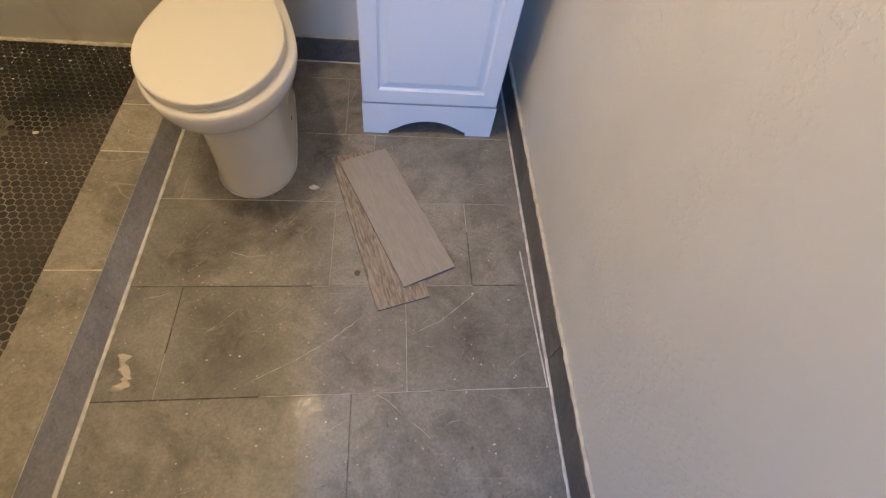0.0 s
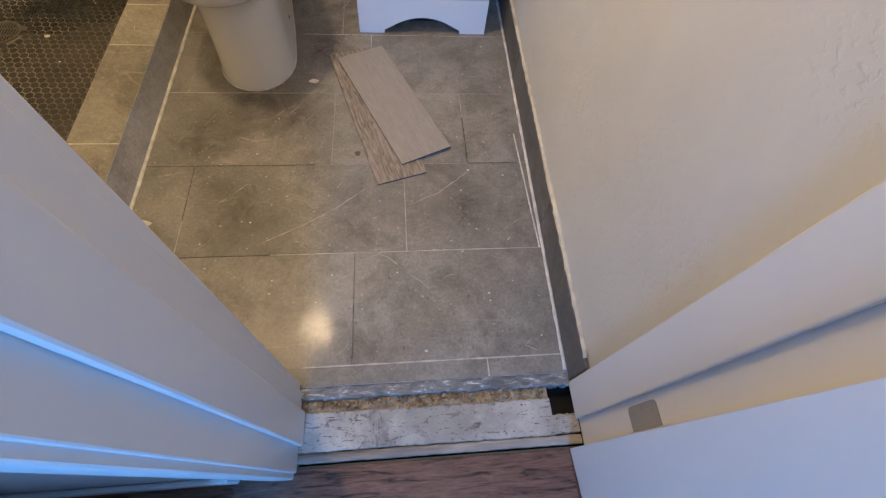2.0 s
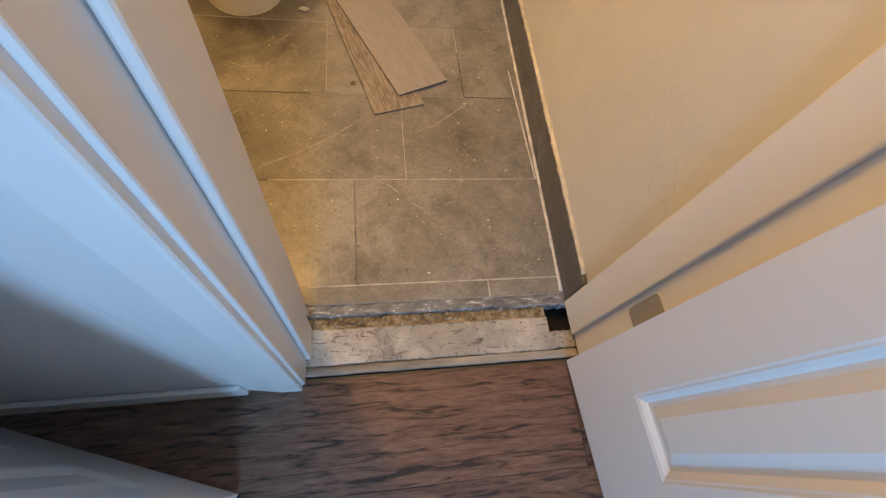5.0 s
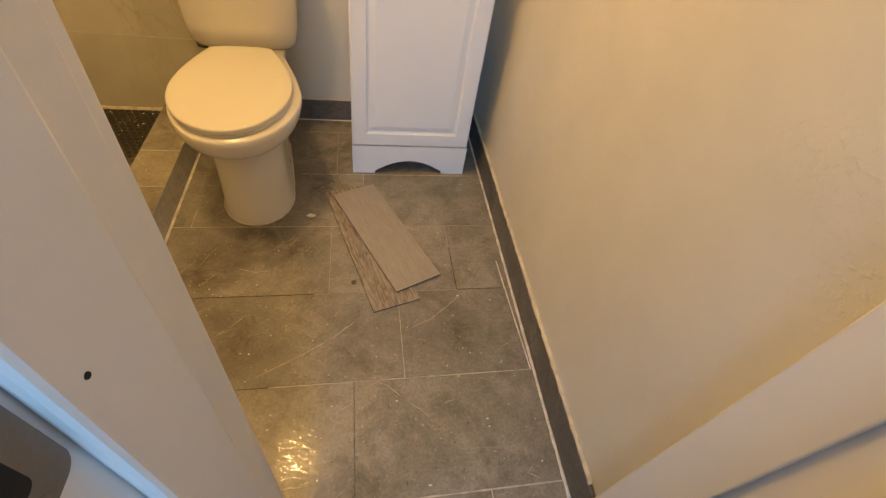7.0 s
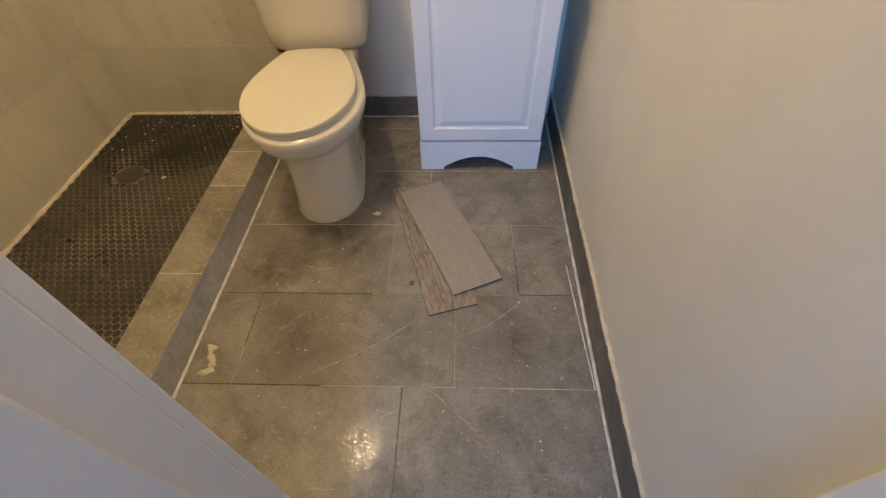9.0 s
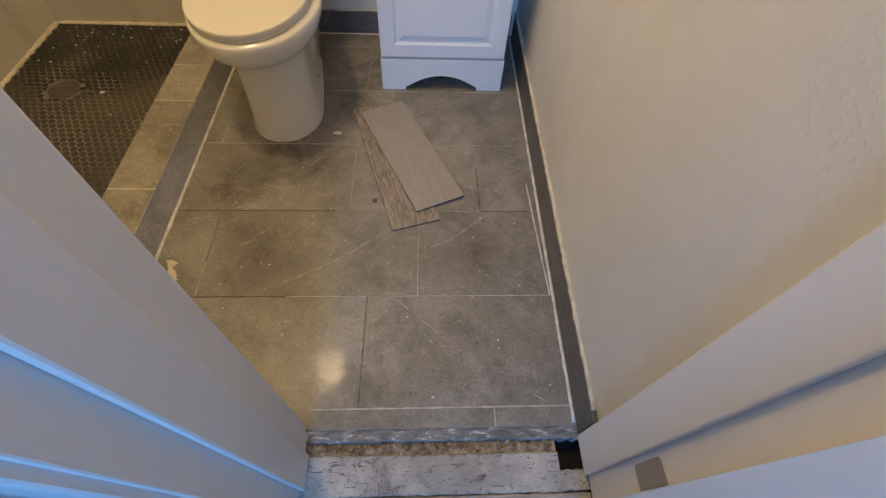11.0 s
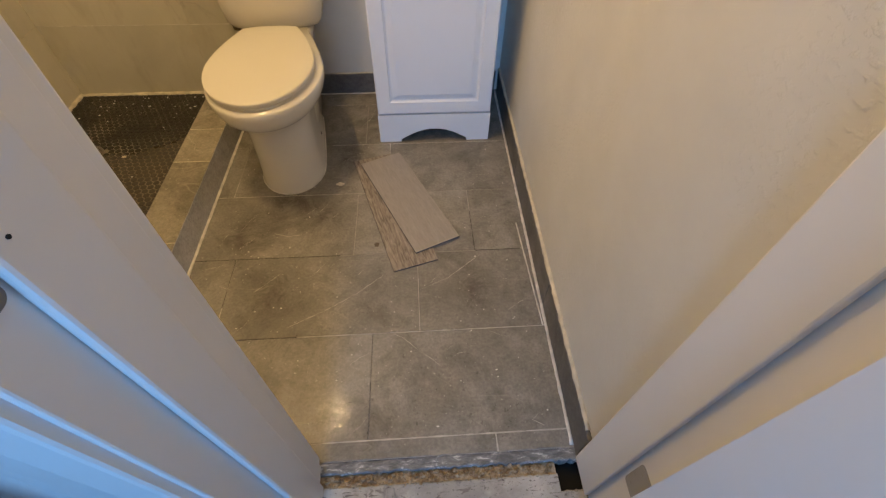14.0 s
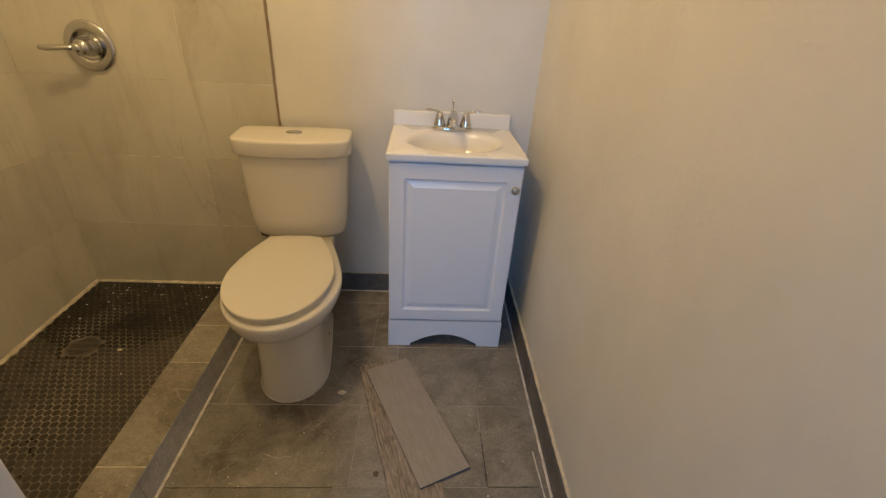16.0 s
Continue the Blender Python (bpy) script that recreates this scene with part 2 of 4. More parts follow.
TRIM = paint("brown_edge_metal", (0.42, 0.35, 0.27), 0.45, 0.3, 80, 0.4)
RUST = paint("rusty_brass", (0.12, 0.085, 0.05), 0.5, 0.5, 120, 0.5)
SCRAPED = scraped_paint()
BAREWOOD = wood("weathered_wood_strip", (0.15, 0.12, 0.095), (0.30, 0.255, 0.21), (0.43, 0.38, 0.33), 0.6, 0, 1.3)
RUBBLE = rubble()
THINSET = smeared()
HALLWOOD = wood("dark_vinyl_plank", (0.024, 0.014, 0.012), (0.125, 0.064, 0.044), (0.21, 0.118, 0.082), 0.38, 0, 3.3, 1.0, 0.37, 0.46, 0.9)
PLANK = wood("greige_vinyl_plank", (0.27, 0.243, 0.215), (0.305, 0.275, 0.247), (0.335, 0.305, 0.276), 0.5, 1, 3.4, 0.35)
PLANKOAK = wood("oak_vinyl_plank", (0.125, 0.10, 0.076), (0.24, 0.20, 0.16), (0.35, 0.305, 0.255), 0.5, 1, 4.2, 0.9, 0.36)
# plank core coloured near black to draw the shadow line under the plank edge
SHADEDCORE = mat("shadow_dark_core", (0.055, 0.058, 0.072), 0.6)
MIRRORWOOD = wood("brown_mirror_frame", (0.10, 0.045, 0.022), (0.19, 0.09, 0.045), (0.27, 0.14, 0.075), 0.4, 0, 1.6)
MIRROR = mat("mirror_glass", (0.9, 0.9, 0.9), 0.02, 1.0)
PAPER = paint("crumpled_paper", (0.70, 0.62, 0.48), 0.8, 0.3, 60, 0.25)
GLOW = mat("lamp_glass", (0.9, 0.85, 0.7), 0.4)
_b = GLOW.node_tree.nodes["Principled BSDF"]
_b.inputs["Emission Color"].default_value = (1.0, 0.72, 0.40, 1)
_b.inputs["Emission Strength"].default_value = 6.0
DAYGLOW = mat("daylight_pane", (0.6, 0.75, 1.0), 0.4)
_b = DAYGLOW.node_tree.nodes["Principled BSDF"]
_b.inputs["Emission Color"].default_value = (0.55, 0.75, 1.0, 1)
_b.inputs["Emission Strength"].default_value = 1.0


def damp(n, p):
    """Where water still stands: round the drain and along the back wall."""
    d = n.add("ShaderNodeVectorMath")
    d.operation = "DISTANCE"
    n.link(n.scaled(1.0, 1.5, 1, p), d.inputs[0])
    d.inputs[1].default_value = (-1.68, 2.15, 0.03)
    return n.mix(n.ramp(d.outputs["Value"], (0.22, 1.0), (0.62, 0.0)), n.ramp(n.noise(6, 5, 0.65, p), (0.30, 0.2), (0.55, 1.0)), 1.0, "MULTIPLY")


def hexmat():
    m = mat("black_hex_tile", (0.03, 0.027, 0.023), 0.3)
    n = Nodes(m)
    p = n.world()
    r = n.t.nodes.new("ShaderNodeNewGeometry").outputs["Random Per Island"]
    c = n.ramp(r, (0.0, (0.022, 0.019, 0.015)), (1.0, (0.056, 0.048, 0.038)))
    c = n.mix(c, (0.13, 0.105, 0.075), n.ramp(n.noise(3.0, 5, 0.65, p), (0.5, 0.0), (0.75, 0.5)))
    wet = damp(n, p)
    n.color(n.mix(c, (0.010, 0.009, 0.008), wet))
    n.rough(n.mix(n.ramp(n.noise(6, 5, 0.6, p), (0.35, 0.26), (0.65, 0.55)), (0.10, 0.10, 0.10), wet))
    return m


def hexgrout():
    m = mat("hex_grout", (0.2, 0.17, 0.13), 0.7)
    n = Nodes(m)
    p = n.world()
    c = n.ramp(n.noise(2.6, 5, 0.6, p), (0.36, (0.08, 0.068, 0.052)), (0.60, (0.30, 0.255, 0.19)))
    n.color(n.mix(c, (0.016, 0.014, 0.011), damp(n, p)))
    return m


HEX, HEXGROUT = hexmat(), hexgrout()


# ---- mesh helpers ----
def mesh_of(bm, name, material, smooth=False):
    bmesh.ops.recalc_face_normals(bm, faces=bm.faces)
    me = bpy.data.meshes.new(name)
    bm.to_mesh(me)
    bm.free()
    for m in material if isinstance(material, (list, tuple)) else [material]:
        me.materials.append(m)
    if smooth:
        for f in me.polygons:
            f.use_smooth = True
    return me


def part(name, bm, material, parent=None, label="", smooth=False):
    ob = new(name, mesh_of(bm, name, material, smooth))
    if parent:
        ob.parent = parent
    if label:
        tagged(ob, label)
    return ob


def thing(name, x, y, z, label, category, group="", rz=0.0, kind=""):
    ob = new(name)
    ob.matrix_basis = pose(x, y, z, 0, 0, rz)
    ob.empty_display_size = 0.05
    return tagged(ob, label, category, group, kind)


def box(x0, x1, y0, y1, z0, z1, bevel=0.0, seg=2, bm=None):
    out = bmesh.new() if bm is None else bm
    made = bmesh.ops.create_cube(out, size=1.0)["verts"]
    bmesh.ops.transform(out, verts=made, matrix=Matrix.Translation(((x0 + x1) / 2, (y0 + y1) / 2, (z0 + z1) / 2)) @ Matrix.Diagonal((x1 - x0, y1 - y0, z1 - z0, 1)))
    if bevel:
        edges = list({e for v in made for e in v.link_edges})
        bmesh.ops.bevel(out, geom=edges, offset=bevel, segments=seg, profile=0.5, affect="EDGES")
    return out


def loft(rings, cap=True, bm=None):
    """Skin closed rings of equal length, capping the ends."""
    out = bmesh.new() if bm is None else bm
    vs = [[out.verts.new(p) for p in r] for r in rings]
    k = len(vs[0])
    for a, b in zip(vs, vs[1:]):
        for i in range(k):
            out.faces.new((a[i], a[(i + 1) % k], b[(i + 1) % k], b[i]))
    if cap:
        out.faces.new(list(reversed(vs[0])))
        out.faces.new(vs[-1])
    return out


def turned(profile, n=24, m=None):
    """Lathe round the z axis: (radius, height) pairs."""
    rings = [[(r * math.cos(2 * math.pi * i / n), r * math.sin(2 * math.pi * i / n), z) for i in range(n)] for r, z in profile]
    bm = loft(rings)
    if m is not None:
        bm.transform(m)
    return bm


def tube(points, radii, n=10, squash=1.0):
    """A round bar through points."""
    rings = []
    for i, p in enumerate(points):
        a, b = Vector(points[max(0, i - 1)]), Vector(points[min(len(points) - 1, i + 1)])
        d = (b - a).normalized()
        u = d.cross(Vector((0, 0, 1)))
        u = u.normalized() if u.length > 0.05 else Vector((1, 0, 0))
        v = d.cross(u)
        r = radii[i]
        rings.append([tuple(Vector(p) + u * r * math.cos(2 * math.pi * k / n) + v * r * squash * math.sin(2 * math.pi * k / n)) for k in range(n)])
    return loft(rings)


def prism(outline, z0, z1, bevel=0.0):
    bm = loft([[(x, y, z0) for x, y in outline], [(x, y, z1) for x, y in outline]])
    if bevel:
        bmesh.ops.bevel(bm, geom=[e for e in bm.edges if abs(e.verts[0].co.z - e.verts[1].co.z) < 1e-6 and e.verts[0].co.z > (z0 + z1) / 2], offset=bevel, segments=2, profile=0.5, affect="EDGES")
    return bm


def bead(name, a, b, r, material, parent, seed=0, steps=60, sink=0.3, wobble=0.25, label=""):
    """An uneven bead of caulk from a to b."""
    rnd = random.Random(seed)
    a, b = Vector(a), Vector(b)
    d = (b - a).normalized()
    side = d.cross(Vector((0, 0, 1))).normalized()
    pts, rad = [], []
    for i in range(steps + 1):
        u = i / steps
        pts.append(a.lerp(b, u) + side * rnd.uniform(-1, 1) * r * wobble * 0.5 - Vector((0, 0, sink * r)))
        rad.append(r * (1 + rnd.uniform(-wobble, wobble)))
    return part(name, tube([tuple(p) for p in pts], rad, 6), material, parent, label, True)


def scrap(name, at, size, material, label, category, seed=0, n=9, kind=""):
    """A crumpled bit: a lumpy little ridge."""
    rnd = random.Random(seed)
    bm = bmesh.new()
    bmesh.ops.create_icosphere(bm, subdivisions=2, radius=1.0)
    for v in bm.verts:
        k = 1 + rnd.uniform(-0.35, 0.35)
        v.co = Vector((v.co.x * size[0] * k, v.co.y * size[1] * k, max(0.0, (v.co.z * 0.5 + 0.5) * size[2] * k)))
    ob = part(name, bm, material)
    ob.location = at
    return tagged(ob, label, category, kind=kind)


# ---- structure ----
CURB_X, CURB_IN, CURB_Z, PAN_Z = -1.150, -1.295, 0.105, 0.025
BACK_Y, LEFT_X, FRONT_Y = 1.640, -1.955, -0.055
CEIL_Z = 2.40
HALL_Z = -0.012
SLOPE = 0.018  # the long wall runs slightly out of square


def wall_x(y):
    return SLOPE * y


floor = tagged(new("floor"), "grey stone tile bathroom floor with dusty grout joints", "floor", kind="structure")
part("slab", box(-2.05, 0.15, -0.046, 1.75, -0.12, -0.0010), GROUT, floor, "pale grout between the tiles")

# long wall beside the walkway
wall_right = tagged(part("wall_right", prism([(wall_x(-0.07), -0.07), (wall_x(1.75), 1.75), (0.20, 1.75), (0.20, -0.07)], -0.1, CEIL_Z), WALL), "cream white plastered wall with knocked-down texture", "wall", kind="structure")
wall_back = tagged(part("wall_back", box(-2.10, 0.05, BACK_Y, BACK_Y + 0.12, -0.1, CEIL_Z), SMOOTHWALL), "white painted back wall behind toilet and vanity", "wall", kind="structure")
wall_left = tagged(part("wall_left", box(LEFT_X - 0.12, LEFT_X, -0.24, BACK_Y, -0.1, CEIL_Z), WALL), "shower side wall under cream tiles", "wall", kind="structure")
# wall with the doorway
wall_front = tagged(new("wall_front"), "painted partition wall round the bathroom doorway", "wall", kind="structure")
part("wall_body", box(LEFT_X, -0.655, -0.222, FRONT_Y, -0.1, CEIL_Z), HALLWALL, wall_front)
part("wall_over_door", box(-0.665, 0.025, -0.222, FRONT_Y, 2.06, CEIL_Z), HALLWALL, wall_front)
part("wall_return", box(0.025, 1.30, -0.222, -0.072, -0.1, CEIL_Z), HALLWALL, wall_front)
ceiling = tagged(part("ceiling", box(-2.1, 0.2, -0.23, 1.76, CEIL_Z, CEIL_Z + 0.1), CEIL), "plain white painted ceiling", "ceiling", kind="structure")

# skirting of dark tile
skirting = tagged(new("baseboard"), "dark grey tile skirting with white caulk lines", "baseboard", kind="structure")
TURN_R = -math.degrees(math.atan(SLOPE))
y = -0.066
for length in (0.446, 0.61, 0.61):
    ob = part("skirting_tile", box(-0.012, 0.0, 0.0, min(length, 1.628 - y) - 0.002, 0.0, 0.114, 0.002, 1), STRIP, skirting)
    ob.matrix_basis = pose(wall_x(y), y, 0, 0, 0, TURN_R)
    y += length
part("skirting_tile", box(-1.005, -0.30, BACK_Y - 0.012, BACK_Y - 0.001, 0.0, 0.10, 0.002, 1), STRIP, skirting)
part("skirting_tile", box(-0.298, 0.012, BACK_Y - 0.012, BACK_Y - 0.001, 0.0, 0.10, 0.002, 1), STRIP, skirting)
bead("caulk_line", (wall_x(-0.04) - 0.016, -0.04, 0.0), (wall_x(1.62) - 0.016, 1.62, 0.0), 0.0055, CAULK, skirting, 1, 90, 0.3, 0.2)
bead("caulk_line", (wall_x(-0.04) - 0.004, -0.04, 0.115), (wall_x(1.62) - 0.004, 1.62, 0.115), 0.0075, OLDCAULK, skirting, 2, 90, 0.45, 0.10)
bead("caulk_line", (-0.030, 0.73, 0.0), (-0.019, 0.305, 0.0), 0.0028, CAULK, skirting, 3, 40)
bead("caulk_line", (-1.13, 1.626, 0.0), (0.0, 1.626, 0.0), 0.005, CAULK, skirting, 4, 60)
bead("caulk_line", (-1.0, 1.634, 0.101), (0.01, 1.634, 0.101), 0.004, OLDCAULK, skirting, 5, 60)

# shower curb
curb = tagged(new("shower_curb"), "low tiled shower curb, tan stone top and dark face", "curb", kind="structure")
part("core", box(CURB_IN + 0.004, CURB_X - 0.016, -0.05, 1.628, 0.0, CURB_Z - 0.013), GROUT, curb)
edges = [-0.05, 0.605, 1.008, 1.212, 1.627]
for a, b in zip(edges, edges[1:]):
    part("curb_tile", box(CURB_IN, CURB_X - 0.0095, a + 0.0015, b - 0.0015, CURB_Z - 0.012, CURB_Z, 0.002, 1), CURBTOP, curb)
for a, b in ((-0.05, 0.56), (0.562, 1.17), (1.172, 1.627)):
    part("face_tile", loft([[(CURB_X, v, 0.001), (CURB_X - 0.0085, v, CURB_Z - 0.0015), (CURB_X - 0.0145, v, CURB_Z - 0.0015), (CURB_X - 0.011, v, 0.001)] for v in (a, b)]), CURBFACE, curb)
for y in edges[1:-1]:
    part("joint", box(CURB_IN + 0.002, CURB_X - 0.009, y - 0.0016, y + 0.0016, CURB_Z - 0.008, CURB_Z - 0.0006), OLDCAULK, curb)
bead("caulk_line", (CURB_X + 0.002, -0.05, 0.0), (CURB_X + 0.002, 1.625, 0.0), 0.0065, CAULK, curb, 6, 110, 0.3, 0.14)

# shower walls in cream tile
shower_wall = tagged(new("shower_wall_tiles"), "cream marble-look tiles lining the shower walls", "wall tile", kind="structure")
TB = 0.010
rows_z = [PAN_Z, 0.335, 0.648, 0.954, 1.264, 1.574, 1.884, 2.194, CEIL_Z]
for i, (z0, z1) in enumerate(zip(rows_z, rows_z[1:])):
    first = -1.325 if i % 2 or i == 0 else -1.63
    xs = [LEFT_X + TB] + [x for x in (first - 0.61, first, first + 0.61) if LEFT_X + 0.05 < x < -1.06] + [-1.005]
    for a, b in zip(xs, xs[1:]):
        part("wall_tile", box(a + 0.001, b - 0.001, BACK_Y - TB, BACK_Y - 0.001, z0 + 0.001, z1 - 0.001, 0.0007, 1), MARBLE, shower_wall)
    first = 1.195 if i % 2 == 0 else 0.89
    ys = [-0.05] + [v for v in (first - 1.22, first - 0.61, first, first + 0.61) if 0.0 < v < 1.58] + [BACK_Y - TB]
    for a, b in zip(ys, ys[1:]):
        part("wall_tile", box(LEFT_X + 0.001, LEFT_X + TB, a + 0.001, b - 0.001, z0 + 0.001, z1 - 0.001, 0.0007, 1), MARBLE, shower_wall)
part("tile_grout", box(LEFT_X, -1.006, BACK_Y - TB + 0.0004, BACK_Y - 0.0005, PAN_Z, CEIL_Z - 0.002), OLDCAULK, shower_wall)
part("tile_grout", box(LEFT_X + 0.0005, LEFT_X + TB - 0.0004, -0.05, BACK_Y - TB, PAN_Z, CEIL_Z - 0.002), OLDCAULK, shower_wall)
part("edge_trim", box(-1.005, -1.0015, BACK_Y - TB - 0.001, BACK_Y - 0.0005, 0.0, CEIL_Z - 0.002), TRIM, shower_wall, "brown metal edge strip ending the wall tile")


def wall_joint(x0, z0, x1, z1, w, seed):
    """Pale grout standing in a joint of the back wall, uneven along its run."""
    rnd = random.Random(seed)
    k = max(6, int(math.hypot(x1 - x0, z1 - z0) / 0.012))
    flat = abs(x1 - x0) > abs(z1 - z0)
    yf = BACK_Y - TB
    rings = []
    for i in range(k + 1):
        x, z, a = x0 + (x1 - x0) * i / k, z0 + (z1 - z0) * i / k, w * rnd.uniform(0.35, 1.2)
        q = (0, a) if flat else (a, 0)
        rings.append([(x - q[0], yf + 0.001, z - q[1]), (x - q[0], yf - 0.0003, z - q[1]), (x + q[0], yf - 0.0003, z + q[1]), (x + q[0], yf + 0.001, z + q[1])])
    part("joint", loft(rings), CAULK, shower_wall)


for i, (x0, z0, x1, z1, w) in enumerate(((LEFT_X + TB, 0.335, -1.06, 0.335, 0.0017), (-1.63, 0.648, -1.32, 0.648, 0.0019), (-1.9, 0.954, -1.72, 0.954, 0.0014), (-1.17, 0.954, -1.01, 0.954, 0.0014), (-1.325, 0.36, -1.325, 0.63, 0.0012), (-1.63, 1.264, -1.30, 1.264, 0.0014))):
    wall_joint(x0, z0, x1, z1, w, 300 + i)
rnd = random.Random(61)
edge_points = [(-0.9995 + rnd.uniform(-0.0012, 0.0012), BACK_Y - 0.0035, 0.10 + 2.28 * i / 120) for i in range(121)]
part("caulk_line", tube(edge_points, [0.0030 * rnd.uniform(0.5, 1.3) for i in range(121)], 6), BROWNCAULK, shower_wall, "brown stained caulk down the tile edge", True)
bead("caulk_line", (LEFT_X + 0.014, 1.62, PAN_Z), (CURB_IN + 0.14, 1.62, PAN_Z), 0.009, OLDCAULK, shower_wall, 7, 60, 0.1)
bead("caulk_line", (LEFT_X + 0.014, -0.04, PAN_Z), (LEFT_X + 0.014, 1.62, PAN_Z), 0.011, OLDCAULK, shower_wall, 8, 80, 0.1)

# door lining
door_frame = tagged(new("door_frame"), "white painted wooden door lining and casing", "door frame", kind="structure")
JL, JR = -0.640, -0.004


def lean(bm):
    """The latch side stands a little out of plumb."""
    m = Matrix.Identity(4)
    m[0][2], m[0][3] = 0.018, -0.008
    bm.transform(m)
    return bm


part("jamb", lean(box(JL - 0.025, JL, -0.222, -0.052, HALL_Z, 2.06, 0.0025)), WHITE, door_frame)
part("jamb", box(JR, JR + 0.028, -0.215, -0.068, HALL_Z, 2.06, 0.0025), WHITE, door_frame)
part("jamb", box(JL, JR, -0.222, -0.052, 2.035, 2.06, 0.0025), WHITE, door_frame)
part("stop", lean(box(JL + 0.0005, JL + 0.012, -0.171, -0.098, HALL_Z + 0.012, 2.034, 0.004)), WHITE, door_frame)
part("stop", box(JR - 0.012, JR - 0.0005, -0.155, -0.069, HALL_Z + 0.012, 2.034, 0.003), WHITE, door_frame)
part("stop", box(JL + 0.012, JR - 0.012, -0.165, -0.075, 2.022, 2.0345, 0.003), WHITE, door_frame)


def casing_profile():
    return [(0.0, 0.0), (0.0, -0.009), (0.002, -0.0115), (0.006, -0.0125), (0.045, -0.0115), (0.07, -0.0075), (0.095, -0.0033), (0.12, -0.0004), (0.12, 0.0)]


def casing(x, sign, z0, z1):
    pts = [(x + sign * a, -0.222 + b) for a, b in casing_profile()]
    return loft([[(px, py, z0) for px, py in pts], [(px, py, z1) for px, py in pts]])


part("casing", lean(casing(JL - 0.006, -1, HALL_Z, 2.10)), WHITE, door_frame, "moulded white casing beside the doorway")
part("casing", casing(JR + 0.012, 1, HALL_Z, 2.10), WHITE, door_frame)
part("inner_casing", lean(box(JL - 0.062, JL - 0.004, -0.0535, -0.034, HALL_Z + 0.012, 2.09, 0.004)), WHITE, door_frame)
hallbase = tagged(part("hall_baseboard", box(-1.95, JL - 0.124, -0.234, -0.2225, HALL_Z, 0.065, 0.004), WHITE), "white painted baseboard along the hall wall", "baseboard", kind="structure")

# threshold
threshold = tagged(new("threshold"), "stripped door threshold with scraped white paint and rubble", "threshold", kind="structure")
# black box below the boards, coloured as the shade in their gaps
part("gap_shade", box(-0.66, 0.03, -0.215, -0.05, -0.12, -0.055), BLACK, threshold, "black sheet standing for the shade under the floor")


def rough_slab(x0, x1, y0, y1, z0, z1, amp, n, seed):
    """A board with ragged long edges."""
    rnd = random.Random(seed)
    rings = []
    for i in range(n + 1):
        x = x0 + (x1 - x0) * i / n
        a, b = y0 + rnd.uniform(-amp, amp), y1 + rnd.uniform(-amp, amp)
        h = z1 + rnd.uniform(-amp, amp) * 0.3
        rings.append([(x, a, z0), (x, b, z0), (x, b, h - 0.002), (x, b - 0.003, h), (x, a + 0.003, h), (x, a, h - 0.002)])
    return loft(rings)


part("painted_board", rough_slab(JL - 0.014, -0.066, -0.184, -0.101, -0.05, -0.012, 0.0016, 60, 3), SCRAPED, threshold, "board with chipped white paint")
part("painted_board", rough_slab(-0.066, JR - 0.001, -0.182, -0.139, -0.05, -0.012, 0.0014, 8, 4), SCRAPED, threshold)
part("edge_strip", rough_slab(JL - 0.014, JR - 0.002, -0.206, -0.186, -0.05, -0.010, 0.0008, 50, 5), BAREWOOD, threshold, "narrow bare wood strip")
part("thinset_edge", rough_slab(JL - 0.014, -0.008, -0.074, -0.044, -0.04, -0.003, 0.0028, 90, 6), THINSET, threshold, "smeared white mortar along the tile edge")
bm = bmesh.new()
rnd = random.Random(11)
for i in range(620):
    x, yv = rnd.uniform(JL + 0.005, -0.07), -0.0875 + rnd.gauss(0, 0.0075)
    r = rnd.choice((0.0018, 0.0022, 0.003, 0.0038, 0.005, 0.0072))
    mm = Matrix.Translation((x, yv, -0.0145 + rnd.uniform(-0.005, 0.004))) @ Euler((rnd.random() * 6, rnd.random() * 6, 0)).to_matrix().to_4x4() @ Matrix.Diagonal((r, r * rnd.uniform(0.5, 1.0), r * 0.6, 1))
    bmesh.ops.create_icosphere(bm, subdivisions=1, radius=1.0, matrix=mm)
tagged(part("rubble", bm, RUBBLE, threshold, "crumbled tan mortar rubble in the gap"), kind="stuff")
part("rubble_bed", box(JL - 0.014, -0.068, -0.106, -0.068, -0.05, -0.0155), RUBBLE, threshold)

# hall
hall_floor = tagged(new("hall_floor"), "dark brown wood-look vinyl plank floor in the hall", "floor", kind="structure")
part("underlay", box(-2.1, 1.3, -2.6, -0.21, -0.12, HALL_Z - 0.006), BLACK, hall_floor)
part("edge_strip", box(JL - 0.02, 0.02, -0.2145, -0.2105, HALL_Z - 0.006, HALL_Z - 0.0005), RUST, hall_floor)
rnd = random.Random(5)
for j in range(11):
    yc = -0.3295 - 0.229 * j
    x = -2.1 + rnd.uniform(-1.0, 0)
    while x < 1.3:
        x0, x1 = max(x, -2.08), min(x + 1.2185, 1.30)
        if x1 - x0 > 0.02:
            ob = part("hall_plank", box(x0, x1, -0.1142, 0.1142, -0.005, 0.0, 0.0008, 1), HALLWOOD, hall_floor)
            ob.location = (0, yc, HALL_Z)
        x += 1.22
hall_walls = tagged(new("hall_walls"), "plain painted walls of the room outside", "wall", kind="structure")
part("wall_side", box(-2.2, -2.08, -2.6, -0.222, -0.1, CEIL_Z), HALLWALL, hall_walls)
part("wall_side", box(1.3, 1.42, -2.6, -0.072, -0.1, CEIL_Z), HALLWALL, hall_walls)
part("wall_end", box(-2.08, -1.13, -2.6, -2.48, -0.1, CEIL_Z), HALLWALL, hall_walls)
